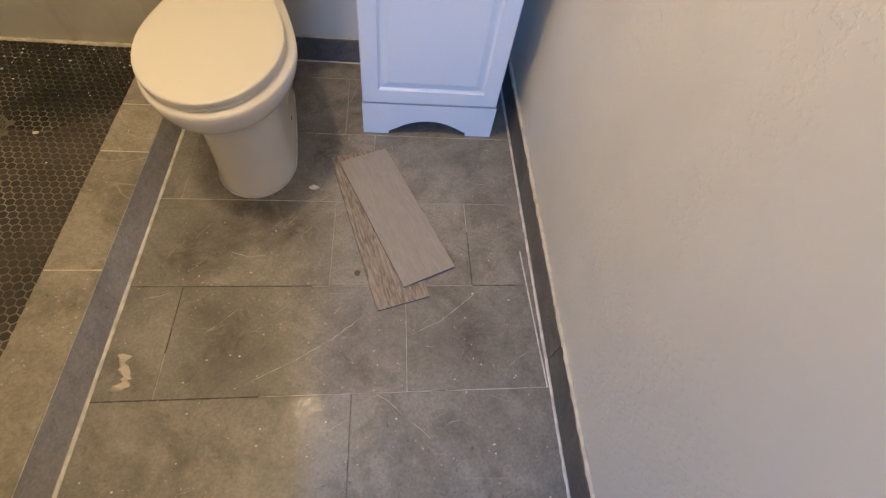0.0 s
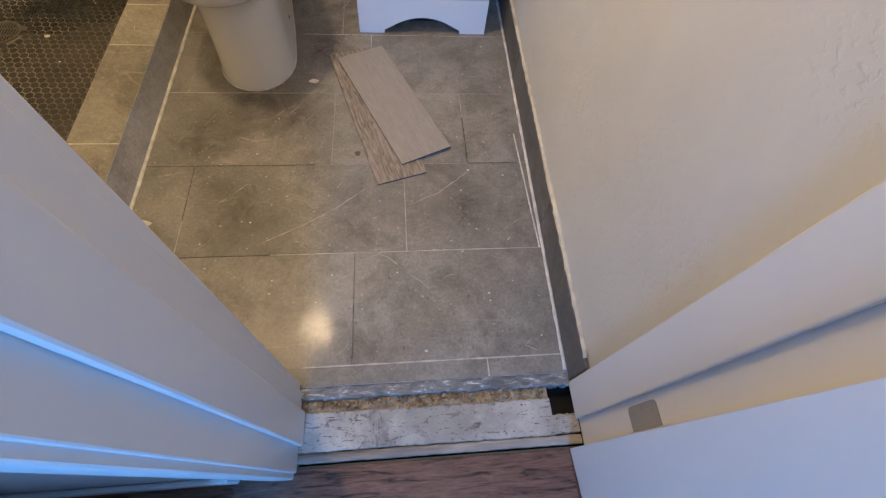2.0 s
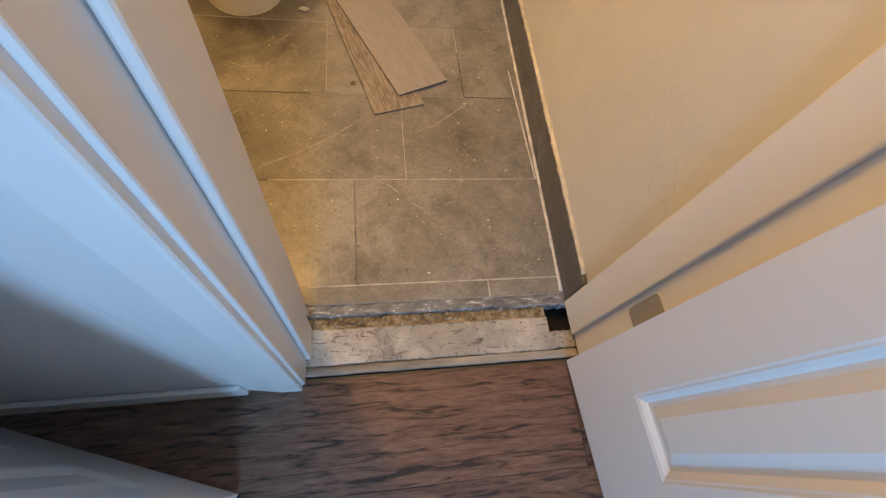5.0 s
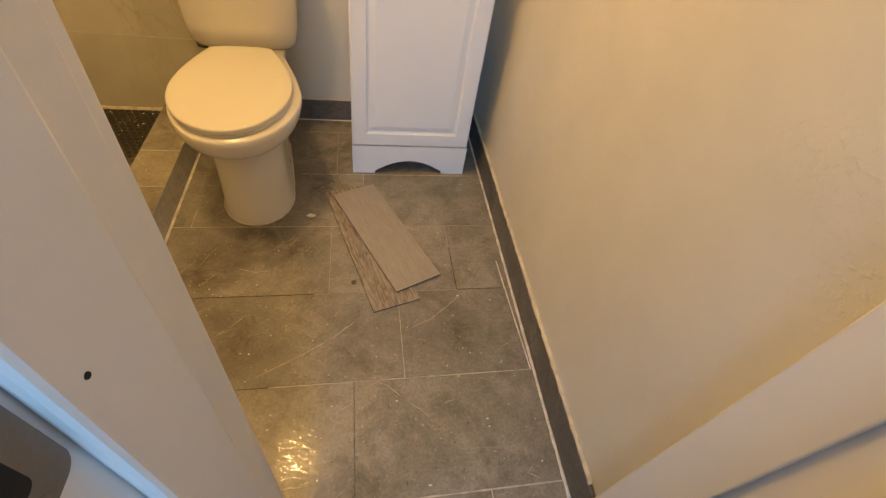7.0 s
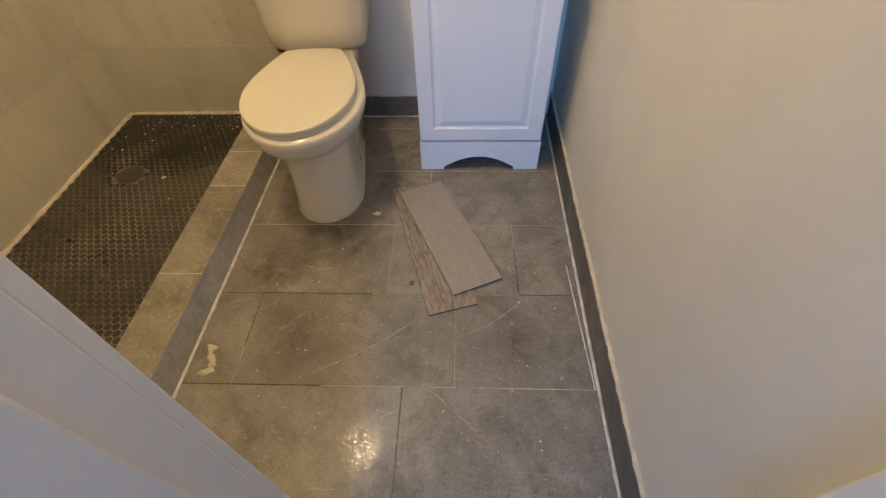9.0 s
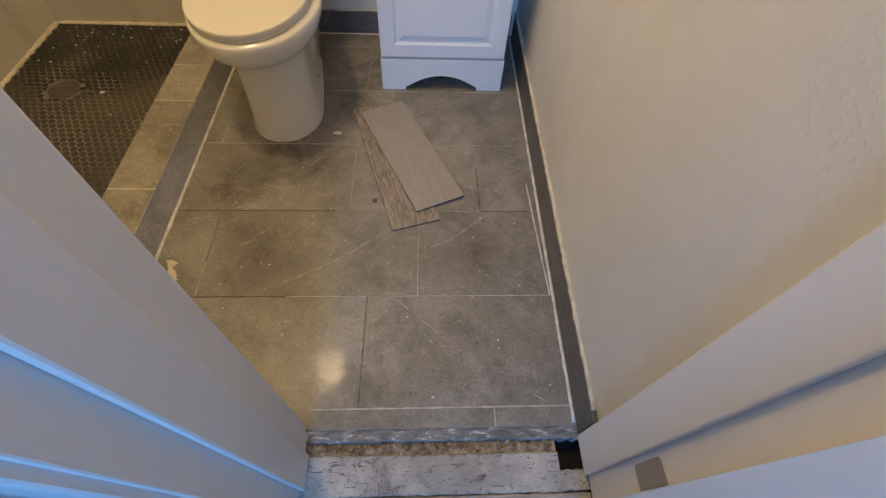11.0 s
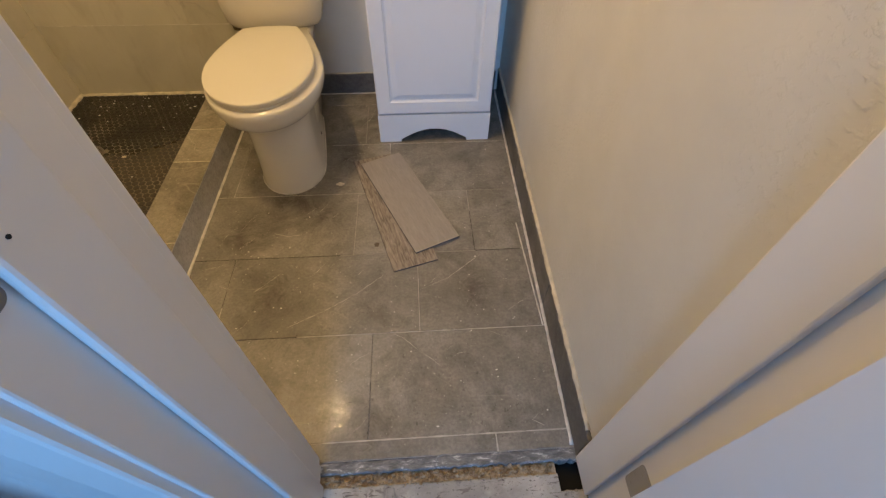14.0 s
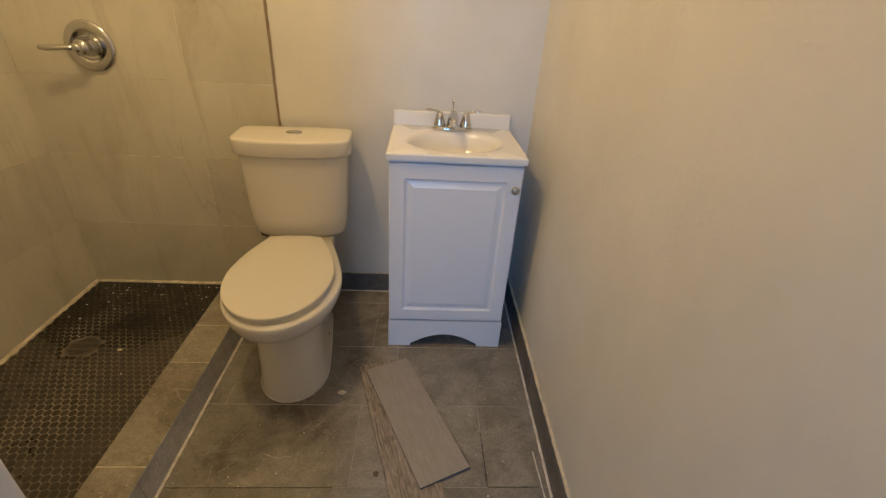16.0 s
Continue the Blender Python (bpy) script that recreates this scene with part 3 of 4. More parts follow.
part("wall_end", box(-0.07, 1.3, -2.6, -2.48, -0.1, CEIL_Z), HALLWALL, hall_walls)
part("wall_end", box(-1.13, -0.07, -2.6, -2.48, -0.1, 0.8), HALLWALL, hall_walls)
part("wall_end", box(-1.13, -0.07, -2.6, -2.48, 2.1, CEIL_Z), HALLWALL, hall_walls)
part("wall_side", box(-2.08, LEFT_X - 0.12, -0.24, -0.222, -0.1, CEIL_Z), HALLWALL, hall_walls)
hall_ceiling = tagged(part("hall_ceiling", box(-2.2, 1.42, -2.6, -0.23, CEIL_Z, CEIL_Z + 0.1), CEIL), "plain white hall ceiling", "ceiling", kind="structure")
window = tagged(new("window_1"), "bright daylight window at the hall's end", "window", kind="structure")
part("pane", box(-1.12, -0.08, -2.56, -2.55, 0.81, 2.09), DAYGLOW, window)
for a in ((-1.13, -1.09, 0.8, 2.1), (-0.11, -0.07, 0.8, 2.1), (-1.09, -0.11, 0.8, 0.84), (-1.09, -0.11, 2.06, 2.1), (-1.09, -0.11, 1.43, 1.46)):
    part("window_frame", box(a[0], a[1], -2.549, -2.50, a[2], a[3], 0.003), WHITE, window)


# ---- doors ----
def panel_door(name, width, rails, stile, mid, label, hinge_side=True):
    """A moulded panel door: local x runs from the hinge along the leaf, y is its thickness, faces at y=0 and y=-t."""
    t, high = 0.035, 2.0
    root = new(name)
    tagged(root, label, "door")
    cols = [(stile, width / 2 - mid / 2), (width / 2 + mid / 2, width - stile)]
    xs = [0.0, *[v for c in cols for v in c], width]
    zs = [0.0, *[v for r in rails for v in r], high]
    bm = bmesh.new()
    for side in (0.0, -t):
        out = 1 if side == 0.0 else -1
        grid = [[bm.verts.new((x, side, z)) for z in zs] for x in xs]
        for i in range(len(xs) - 1):
            for j in range(len(zs) - 1):
                q = (grid[i][j], grid[i + 1][j], grid[i + 1][j + 1], grid[i][j + 1])
                if i % 2 and j % 2:
                    # stepped moulding down to a recess, then a raised field
                    x0, x1, z0, z1 = xs[i], xs[i + 1], zs[j], zs[j + 1]
                    prev = list(q)
                    for inset, depth in ((0.004, 0.0015), (0.007, 0.0015), (0.013, 0.005), (0.018, 0.009), (0.026, 0.009), (0.045, 0.003)):
                        cur = [bm.verts.new((x, side - out * depth, z)) for x, z in ((x0 + inset, z0 + inset), (x1 - inset, z0 + inset), (x1 - inset, z1 - inset), (x0 + inset, z1 - inset))]
                        for k in range(4):
                            bm.faces.new((prev[k], prev[(k + 1) % 4], cur[(k + 1) % 4], cur[k]))
                        prev = cur
                    bm.faces.new(prev)
                else:
                    bm.faces.new(q)
    # edges of the leaf
    bm.verts.ensure_lookup_table()
    for (xa, za), (xb, zb) in (((0, 0), (width, 0)), ((width, 0), (width, high)), ((width, high), (0, high)), ((0, high), (0, 0))):
        bm.faces.new([bm.verts.new(p) for p in ((xa, 0, za), (xb, 0, zb), (xb, -t, zb), (xa, -t, za))])
    part("leaf", bm, WHITE, root)
    return root


RAILS = ((0.238, 0.86), (1.0, 1.60), (1.70, 1.88))
door = panel_door("door_1", 0.605, RAILS, 0.108, 0.10, "white moulded panel door standing wide open into the hall")
door["kind"] = "structure"
door.matrix_basis = pose(-0.007, -0.213, HALL_Z + 0.010, 0, 0, -86.5)
hinges = []
for z in (0.245, 1.05, 1.80):
    r = 0.010
    pts = [(-0.207, z), (-0.207, z + 0.10)]
    pts += [(-0.166 - r + r * math.cos(math.radians(90 - 15 * k)), z + 0.10 - r + r * math.sin(math.radians(90 - 15 * k))) for k in range(7)]
    pts += [(-0.166 - r + r * math.cos(math.radians(-15 * k)), z + r + r * math.sin(math.radians(-15 * k))) for k in range(7)]
    bm = loft([[(JR + 0.001, a, b) for a, b in pts], [(JR - 0.0016, a, b) for a, b in pts]])
    h = part("hinge", bm, HINGE, door_frame, "grey steel hinge leaf let into the jamb")
    for dz in (0.02, 0.05, 0.08):
        part("screw", turned([(0.0035, 0), (0.0035, 0.0006), (0.0015, 0.0009)], 10, Matrix.Translation((JR - 0.0016, -0.18 + (0.008 if dz == 0.05 else 0), z + dz)) @ Euler((0, -math.pi / 2, 0)).to_matrix().to_4x4()), HINGE, h)

other = panel_door("door_2", 0.528, ((0.17, 0.80), (0.95, 1.55), (1.66, 1.86)), 0.095, 0.09, "white panel door of the hall closet, left ajar")
other["kind"] = "structure"
other.matrix_basis = pose(-1.262, -0.237, HALL_Z + 0.012, 0, 0, -20.0)

strike = tagged(new("strike_plate"), "worn bronze strike plate on the white door jamb", "strike plate")
sx = JL + 0.018 * 0.975 - 0.008
z0, z1 = 0.945, 1.008
def rounded(y0, y1, za, zb, r):
    out = []
    for cy, cz, a0 in ((y1 - r, zb - r, 0), (y0 + r, zb - r, 90), (y0 + r, za + r, 180), (y1 - r, za + r, 270)):
        out += [(cy + r * math.cos(math.radians(a0 + 15 * k)), cz + r * math.sin(math.radians(a0 + 15 * k))) for k in range(7)]
    return out


def slab_x(outline, x0, x1, inset=0.0):
    cy, cz = sum(p[0] for p in outline) / len(outline), sum(p[1] for p in outline) / len(outline)
    small = [(p[0] + (cy - p[0]) * inset, p[1] + (cz - p[1]) * inset) for p in outline]
    return loft([[(x0, a_, b_) for a_, b_ in outline], [(x1 - (x1 - x0) * 0.4, a_, b_) for a_, b_ in outline], [(x1, a_, b_) for a_, b_ in small]])


part("plate", slab_x(rounded(-0.218, -0.174, z0, z1, 0.008), sx + 0.0002, sx + 0.0026, 0.04), BRONZE, strike)
part("latch_hole", slab_x(rounded(-0.208, -0.189, z0 + 0.020, z1 - 0.016, 0.004), sx + 0.0025, sx + 0.0029), BLACK, strike)
part("lip", slab_x(rounded(-0.207, -0.202, z0 + 0.022, z1 - 0.018, 0.002), sx + 0.0028, sx + 0.0046), BRONZE, strike)
for z in (z0 + 0.009, z1 - 0.009):
    part("screw", turned([(0.0042, 0), (0.0042, 0.0007), (0.002, 0.0012)], 12, Matrix.Translation((sx + 0.0025, -0.195, z)) @ Euler((0, math.pi / 2, 0)).to_matrix().to_4x4()), BRONZE, strike)
part("nail_hole", turned([(0.0017, 0), (0.0016, 0.0010)], 12, Matrix.Translation((JL + 0.0119 + 0.0096, -0.155, 0.977)) @ Euler((0, math.pi / 2, 0)).to_matrix().to_4x4()), BLACK, door_frame)

# ---- vanity ----
VX0, VX1, VY, VT = -0.537, -0.070, 1.250, 0.806
vanity = thing("vanity_cabinet", (VX0 + VX1) / 2, VY, 0, "white raised-panel vanity cabinet with an arched plinth", "cabinet")


def local(bm):
    bm.transform(Matrix.Translation((-(VX0 + VX1) / 2, -VY, 0)))
    return bm


bm = box(VX0, VX0 + 0.016, VY + 0.02, 1.618, 0.0, VT, 0.001, 1)
part("side_panel", local(bm), CABINET, vanity)
part("side_panel", local(box(VX1 - 0.016, VX1, VY + 0.02, 1.618, 0.0, VT, 0.001, 1)), CABINET, vanity)
part("floor_panel", local(box(VX0 + 0.016, VX1 - 0.016, VY + 0.02, 1.615, 0.12, 0.135)), CABINET, vanity)
part("face_frame", local(box(VX0 + 0.001, VX1 - 0.001, VY + 0.002, VY + 0.02, 0.135, VT - 0.007)), CABINET, vanity)
# plinth with an arched cut-out
ax0, ax1, arch = -0.446, -0.165, 0.062
outline = [(VX0, 0.0), (VX0, 0.130), (VX1, 0.130), (VX1, 0.0), (ax1, 0.0), (ax1, 0.012)]
for k in range(1, 16):
    u = k / 16
    outline.append((ax1 - 0.016 - (ax1 - ax0 - 0.032) * u, 0.016 + (arch - 0.016) * math.sin(math.pi * u) ** 0.75))
outline += [(ax0, 0.012), (ax0, 0.0)]
bm = loft([[(x, VY - 0.016, z) for x, z in outline], [(x, VY + 0.002, z) for x, z in outline]])
part("plinth", local(bm), CABINET, vanity, "arched white plinth")
# added black sheet that makes the recess behind the arch read as shade
part("arch_shade", local(box(VX0 + 0.016, VX1 - 0.016, VY + 0.06, VY + 0.07, 0.0, 0.12)), BLACK, vanity)


def raised_panel(x0, x1, z0, z1, y, thick, steps):
    bm = bmesh.new()
    prev = [bm.verts.new(p) for p in ((x0, y + thick, z0), (x1, y + thick, z0), (x1, y + thick, z1), (x0, y + thick, z1))]
    bm.faces.new(prev)
    for inset, depth in steps:
        cur = [bm.verts.new(p) for p in ((x0 + inset, y + depth, z0 + inset), (x1 - inset, y + depth, z0 + inset), (x1 - inset, y + depth, z1 - inset), (x0 + inset, y + depth, z1 - inset))]
        for k in range(4):
            bm.faces.new((prev[k], prev[(k + 1) % 4], cur[(k + 1) % 4], cur[k]))
        prev = cur
    bm.faces.new(prev)
    return bm


vdoor = part("door", local(raised_panel(VX0 + 0.003, VX1 - 0.003, 0.136, 0.795, VY - 0.017, 0.017, ((0.0, 0.004), (0.003, 0.001), (0.005, 0.0), (0.052, 0.0), (0.054, 0.004), (0.060, 0.008), (0.064, 0.008), (0.070, 0.006), (0.085, 0.001), (0.087, 0.001)))), CABINET, vanity, "white raised-panel door")
part("knob", local(turned([(0.006, 0), (0.005, 0.008), (0.007, 0.012), (0.0135, 0.017), (0.0145, 0.021), (0.012, 0.025), (0.005, 0.027)], 20, Matrix.Translation((-0.098, VY - 0.017, 0.720)) @ Euler((math.pi / 2, 0, 0)).to_matrix().to_4x4())), NICKEL, vdoor, "round brushed nickel knob", True)

# vanity top with a moulded basin
SX0, SX1, SY0, SY1, SZ = -0.543, -0.064, 1.222, 1.628, 0.832
top = thing("bathroom_sink", (SX0 + SX1) / 2, SY0, SZ, "white cultured marble sink top with oval basin", "sink")
bx, by, brx, bry = -0.305, 1.405, 0.168, 0.130
N = 48
bm = bmesh.new()


def square_ring(z, inset=0.0):
    out = []
    for k in range(N):
        a = 2 * math.pi * k / N
        c, s = math.cos(a), math.sin(a)
        hx0, hx1, hy0, hy1 = bx - SX0 - inset, SX1 - bx - inset, by - SY0 - inset, SY1 - by - inset
        d = min((hx1 if c > 0 else hx0) / max(abs(c), 1e-6), (hy1 if s > 0 else hy0) / max(abs(s), 1e-6))
        out.append((bx + c * d, by + s * d, z))
    return out


def oval(fx, z, dy=0.0):
    return [(bx + brx * fx * math.cos(2 * math.pi * k / N), by + dy + bry * fx * math.sin(2 * math.pi * k / N), z) for k in range(N)]


rings = [oval(0.95, SZ - 0.140), oval(1.1, SZ - 0.024), square_ring(SZ - 0.024, 0.001), square_ring(SZ - 0.004), square_ring(SZ, 0.004), oval(1.14, SZ), oval(1.07, SZ - 0.0015), oval(1.0, SZ - 0.007), oval(0.95, SZ - 0.022), oval(0.88, SZ - 0.05), oval(0.74, SZ - 0.078), oval(0.5, SZ - 0.098), oval(0.13, SZ - 0.105)]
bm = loft(rings)
bm.transform(Matrix.Translation((-(SX0 + SX1) / 2, -SY0, -SZ)))
slab = part("basin_slab", bm, CULTURED, top)
for f in slab.data.polygons:
    f.use_smooth = abs(f.normal.z) > 0.02 and abs(f.center.x + (SX0 + SX1) / 2 - bx) < brx * 1.1 and f.center.y > 0.03
bm = box(SX0 + 0.002, SX1 - 0.002, SY1 - 0.018, SY1 + 0.008, SZ - 0.002, 0.889, 0.004)
bm.transform(Matrix.Translation((-(SX0 + SX1) / 2, -SY0, -SZ)))
part("backsplash", bm, CULTURED, top)
part("drain", turned([(0.022, 0.0), (0.022, 0.003), (0.016, 0.004), (0.014, 0.001)], 20, Matrix.Translation((bx - (SX0 + SX1) / 2, by - SY0, -0.106))), CHROME, top, smooth=True)

# faucet
faucet = thing("faucet", bx, 1.565, SZ, "chrome centre-set bathroom faucet with two lever handles", "faucet")
bm = loft([[(math.copysign(abs(math.cos(a)) ** 0.7, math.cos(a)) * w, math.copysign(abs(math.sin(a)) ** 0.8, math.sin(a)) * d, z) for a in [2 * math.pi * k / 32 for k in range(32)]] for w, d, z in ((0.078, 0.028, 0.0), (0.078, 0.028, 0.010), (0.074, 0.025, 0.015), (0.066, 0.020, 0.017))])
part("base_plate", bm, CHROME, faucet, smooth=True)
part("spout", tube([(0, 0.004, 0.015), (0, 0.002, 0.035), (0, -0.004, 0.055), (0, -0.03, 0.066), (0, -0.07, 0.062), (0, -0.10, 0.050), (0, -0.108, 0.040)], [0.024, 0.021, 0.018, 0.015, 0.0135, 0.0125, 0.011], 16), CHROME, faucet, smooth=True)
part("lift_rod", tube([(0, 0.018, 0.04), (0, 0.020, 0.098), (0, 0.020, 0.100), (0, 0.0205, 0.112)], [0.0022, 0.0022, 0.005, 0.0065], 10), CHROME, faucet, smooth=True)
for s in (-1, 1):
    hub = part("handle", turned([(0.024, 0.015), (0.023, 0.022), (0.017, 0.045), (0.013, 0.06), (0.010, 0.066), (0.004, 0.069)], 20, Matrix.Translation((s * 0.052, 0, 0))), CHROME, faucet, smooth=True)
    part("lever", tube([(s * 0.050, 0, 0.060), (s * 0.062, -0.002, 0.070), (s * 0.080, -0.006, 0.0745), (s * 0.098, -0.010, 0.078), (s * 0.108, -0.012, 0.077)], [0.008, 0.0075, 0.006, 0.0072, 0.004], 12, 0.7), CHROME, hub, smooth=True)

# ---- toilet ----
toilet = thing("toilet", -0.918, 1.602, 0, "white two-piece toilet with closed lid and top flush button", "toilet", rz=3.2)


def egg(front, back, w, z, backw=0.6, n=44, taper=1.5, reach=1.18):
    """Rounded outline, front towards -y: half width w at the widest, back edge narrowed."""
    ymid = front + w * reach
    out = []
    for k in range(n):
        a = 2 * math.pi * k / n
        c, s = math.cos(a), math.sin(a)
        if s < 0:
            out.append((w * c, ymid + (ymid - front) * s, z))
        else:
            th = a / math.pi
            if th < 0.42 or th > 0.58:
                v = (th if th < 0.5 else 1 - th) / 0.42
                x = w * (1 - (1 - backw) * v ** taper)
                yy = ymid + (back - 0.004 - ymid) * v
                out.append((x if th < 0.5 else -x, yy, z))
            else:
                q = (th - 0.42) / 0.16
                out.append((w * backw * 0.96 * (1 - 2 * q), back, z))
    return out


def shifted(ring, dx=0.010):
    return [(x + dx, y, z) for x, y, z in ring]


BOWL = (
    (-0.676, -0.16, 0.121, 0.0, 0.75, 1.18), (-0.680, -0.16, 0.122, 0.006, 0.75, 1.18), (-0.676, -0.16, 0.118, 0.016, 0.75, 1.18),
    (-0.670, -0.16, 0.113, 0.12, 0.75, 1.18), (-0.668, -0.17, 0.112, 0.20, 0.75, 1.18), (-0.669, -0.17, 0.114, 0.250, 0.8, 1.18),
    (-0.674, -0.17, 0.119, 0.275, 0.8, 1.2), (-0.684, -0.17, 0.128, 0.290, 0.78, 1.22), (-0.703, -0.168, 0.143, 0.303, 0.72, 1.26),
    (-0.727, -0.165, 0.161, 0.317, 0.65, 1.31), (-0.747, -0.16, 0.176, 0.333, 0.60, 1.36), (-0.759, -0.16, 0.187, 0.354, 0.57, 1.37),
    (-0.767, -0.16, 0.194, 0.378, 0.56, 1.37), (-0.769, -0.16, 0.1955, 0.396, 0.56, 1.37), (-0.764, -0.164, 0.190, 0.404, 0.56, 1.37))
part("pedestal", loft([shifted(egg(f, b, w, z, k, taper=1.4, reach=h), 0.005 + 0.005 * (z < 0.29)) for f, b, w, z, k, h in BOWL]), PORCELAIN, toilet, "glazed white bowl and pedestal", True)
# trapway bulge on the side
part("trapway", loft([[(0.075 + r * 0.34 * math.cos(2 * math.pi * k / 18), y, 0.105 + h + r * math.sin(2 * math.pi * k / 18)) for k in range(18)] for y, r, h in ((-0.56, 0.05, 0.03), (-0.50, 0.105, 0.02), (-0.40, 0.12, 0.025), (-0.3, 0.125, 0.03), (-0.2, 0.11, 0.03))]), PORCELAIN, toilet, smooth=True)
part("caulk_ring", loft([shifted(egg(-0.682, -0.16, 0.125, 0.0, 0.75)), shifted(egg(-0.680, -0.162, 0.123, 0.004, 0.75))]), CAULK, toilet)
part("deck", loft([[(w * math.copysign(abs(math.cos(a)) ** 0.5, math.cos(a)), -0.13 + 0.115 * math.copysign(abs(math.sin(a)) ** 0.5, math.sin(a)), z) for a in [2 * math.pi * k / 32 for k in range(32)]] for w, z in ((0.10, 0.02), (0.10, 0.25), (0.125, 0.32), (0.135, 0.385), (0.128, 0.398))]), PORCELAIN, toilet, smooth=True)
part("seat", loft([shifted(egg(f, b, w, z, 0.54, taper=1.7, reach=1.37), -0.002) for f, b, w, z in ((-0.747, -0.232, 0.171, 0.4045), (-0.751, -0.23, 0.175, 0.407), (-0.751, -0.23, 0.175, 0.413), (-0.747, -0.232, 0.171, 0.4155))]), SEAT, toilet, smooth=True)
lid = part("lid", loft([shifted(egg(f, b, w, z, 0.53, taper=1.7, reach=1.37), -0.003) for f, b, w, z in ((-0.751, -0.230, 0.175, 0.4165), (-0.755, -0.227, 0.1785, 0.4185), (-0.755, -0.227, 0.1785, 0.431), (-0.7535, -0.228, 0.177, 0.4335), (-0.747, -0.234, 0.1715, 0.4345), (-0.70, -0.27, 0.145, 0.4350), (-0.6, -0.34, 0.08, 0.4355))]), SEAT, toilet, "closed cream-white seat lid", True)


def dshape(w, y0, y1, z, bow, n=60, e=0.30):
    """Rounded rectangle whose front bows out."""
    out = []
    for k in range(n):
        a = 2 * math.pi * k / n
        c, s = math.cos(a), math.sin(a)
        u, v = math.copysign(abs(c) ** e, c), math.copysign(abs(s) ** e, s)
        yy = (y0 + y1) / 2 + v * (y1 - y0) / 2
        if v < 0:
            yy -= bow * (1 - u * u) * -v
        out.append((w * u, yy, z))
    return out


part("tank", loft([dshape(0.150, -0.150, -0.02, 0.398, 0.02), dshape(0.166, -0.163, -0.012, 0.404, 0.022), dshape(0.180, -0.172, -0.008, 0.425, 0.024), dshape(0.189, -0.176, -0.006, 0.48, 0.026), dshape(0.198, -0.18, -0.004, 0.68, 0.027), dshape(0.2005, -0.182, -0.004, 0.735, 0.028), dshape(0.201, -0.182, -0.004, 0.7435, 0.028)]), PORCELAIN, toilet, "tapered white cistern", True)
tlid = part("tank_lid", loft([dshape(0.206, -0.186, 0.0, 0.744, 0.028), dshape(0.213, -0.192, 0.002, 0.7455, 0.03), dshape(0.2155, -0.194, 0.002, 0.750, 0.03), dshape(0.217, -0.195, 0.002, 0.795, 0.03), dshape(0.216, -0.194, 0.001, 0.8015, 0.03), dshape(0.2125, -0.1905, -0.001, 0.8055, 0.03), dshape(0.205, -0.184, -0.005, 0.8062, 0.029), dshape(0.10, -0.13, -0.05, 0.8065, 0.01)]), PORCELAIN, toilet, "cistern lid", True)
part("flush_button", turned([(0.026, 0.805), (0.026, 0.810), (0.023, 0.812), (0.021, 0.8105), (0.004, 0.8115)], 24, Matrix.Translation((0.0, -0.095, 0)) @ Matrix.Diagonal((1.15, 0.85, 1, 1))), CHROME, tlid, "chrome oval dual flush button", True)
part("bolt_nut", turned([(0.013, 0.386), (0.013, 0.392), (0.008, 0.393), (0.008, 0.404), (0.004, 0.405)], 8, Matrix.Translation((-0.142, -0.135, 0))), RUST, toilet, "dark corroded cistern bolt")
part("bolt_nut", turned([(0.016, 0.38), (0.018, 0.395), (0.013, 0.404)], 8, Matrix.Translation((-0.158, -0.115, 0))), RUST, toilet)
part("bolt_hole", turned([(0.007, 0), (0.007, 0.001)], 10, Matrix.Translation((0.1178, -0.385, 0.062)) @ Euler((0, math.pi / 2, 0)).to_matrix().to_4x4()), BLACK, toilet)

# ---- shower fittings ----
valve = thing("shower_valve", -1.651, BACK_Y - TB, 1.057, "chrome round shower valve with single lever handle", "shower valve")
TOY = Euler((math.pi / 2, 0, 0)).to_matrix().to_4x4()
part("escutcheon", turned([(0.088, 0.0), (0.088, 0.004), (0.085, 0.009), (0.078, 0.012), (0.062, 0.013), (0.054, 0.011), (0.05, 0.006), (0.035, 0.006)], 40, TOY), CHROME, valve, smooth=True)
hub = part("hub", turned([(0.034, 0.005), (0.033, 0.018), (0.027, 0.03), (0.026, 0.05), (0.028, 0.053), (0.024, 0.058), (0.018, 0.060), (0.017, 0.078), (0.014, 0.085), (0.005, 0.087)], 28, TOY), CHROME, valve, smooth=True)
part("lever", tube([(0.0, -0.070, 0.0), (-0.025, -0.082, 0.001), (-0.055, -0.088, 0.0), (-0.092, -0.092, -0.001), (-0.112, -0.093, -0.001)], [0.013, 0.012, 0.012, 0.0145, 0.010], 14, 0.8), CHROME, hub, smooth=True)
drain = thing("shower_drain", -1.714, 1.165, PAN_Z + 0.001, "round slotted metal floor drain in the shower", "drain")
ring = [[(r * math.cos(2 * math.pi * i / 36), r * math.sin(2 * math.pi * i / 36), z) for i in range(36)] for r, z in ((0.058, 0.0), (0.058, 0.0025), (0.051, 0.003), (0.049, 0.0004))]
part("ring", loft(ring, False), DRAINMETAL, drain)
part("void", turned([(0.0485, 0.0002), (0.0485, 0.0006)], 36), BLACK, drain)
for k in range(-5, 6):
    h = math.sqrt(max(0.0, 0.048 ** 2 - (k * 0.0088) ** 2))
    if h > 0.006:
        part("bar", box(k * 0.0088 - 0.0026, k * 0.0088 + 0.0026, -h, h, 0.0008, 0.0030, 0.0005, 1), DRAINMETAL, drain)
for yv in (-0.018, 0.018):
    part("cross_bar", box(-0.045, 0.045, yv - 0.003, yv + 0.003, 0.0009, 0.0027), DRAINMETAL, drain)

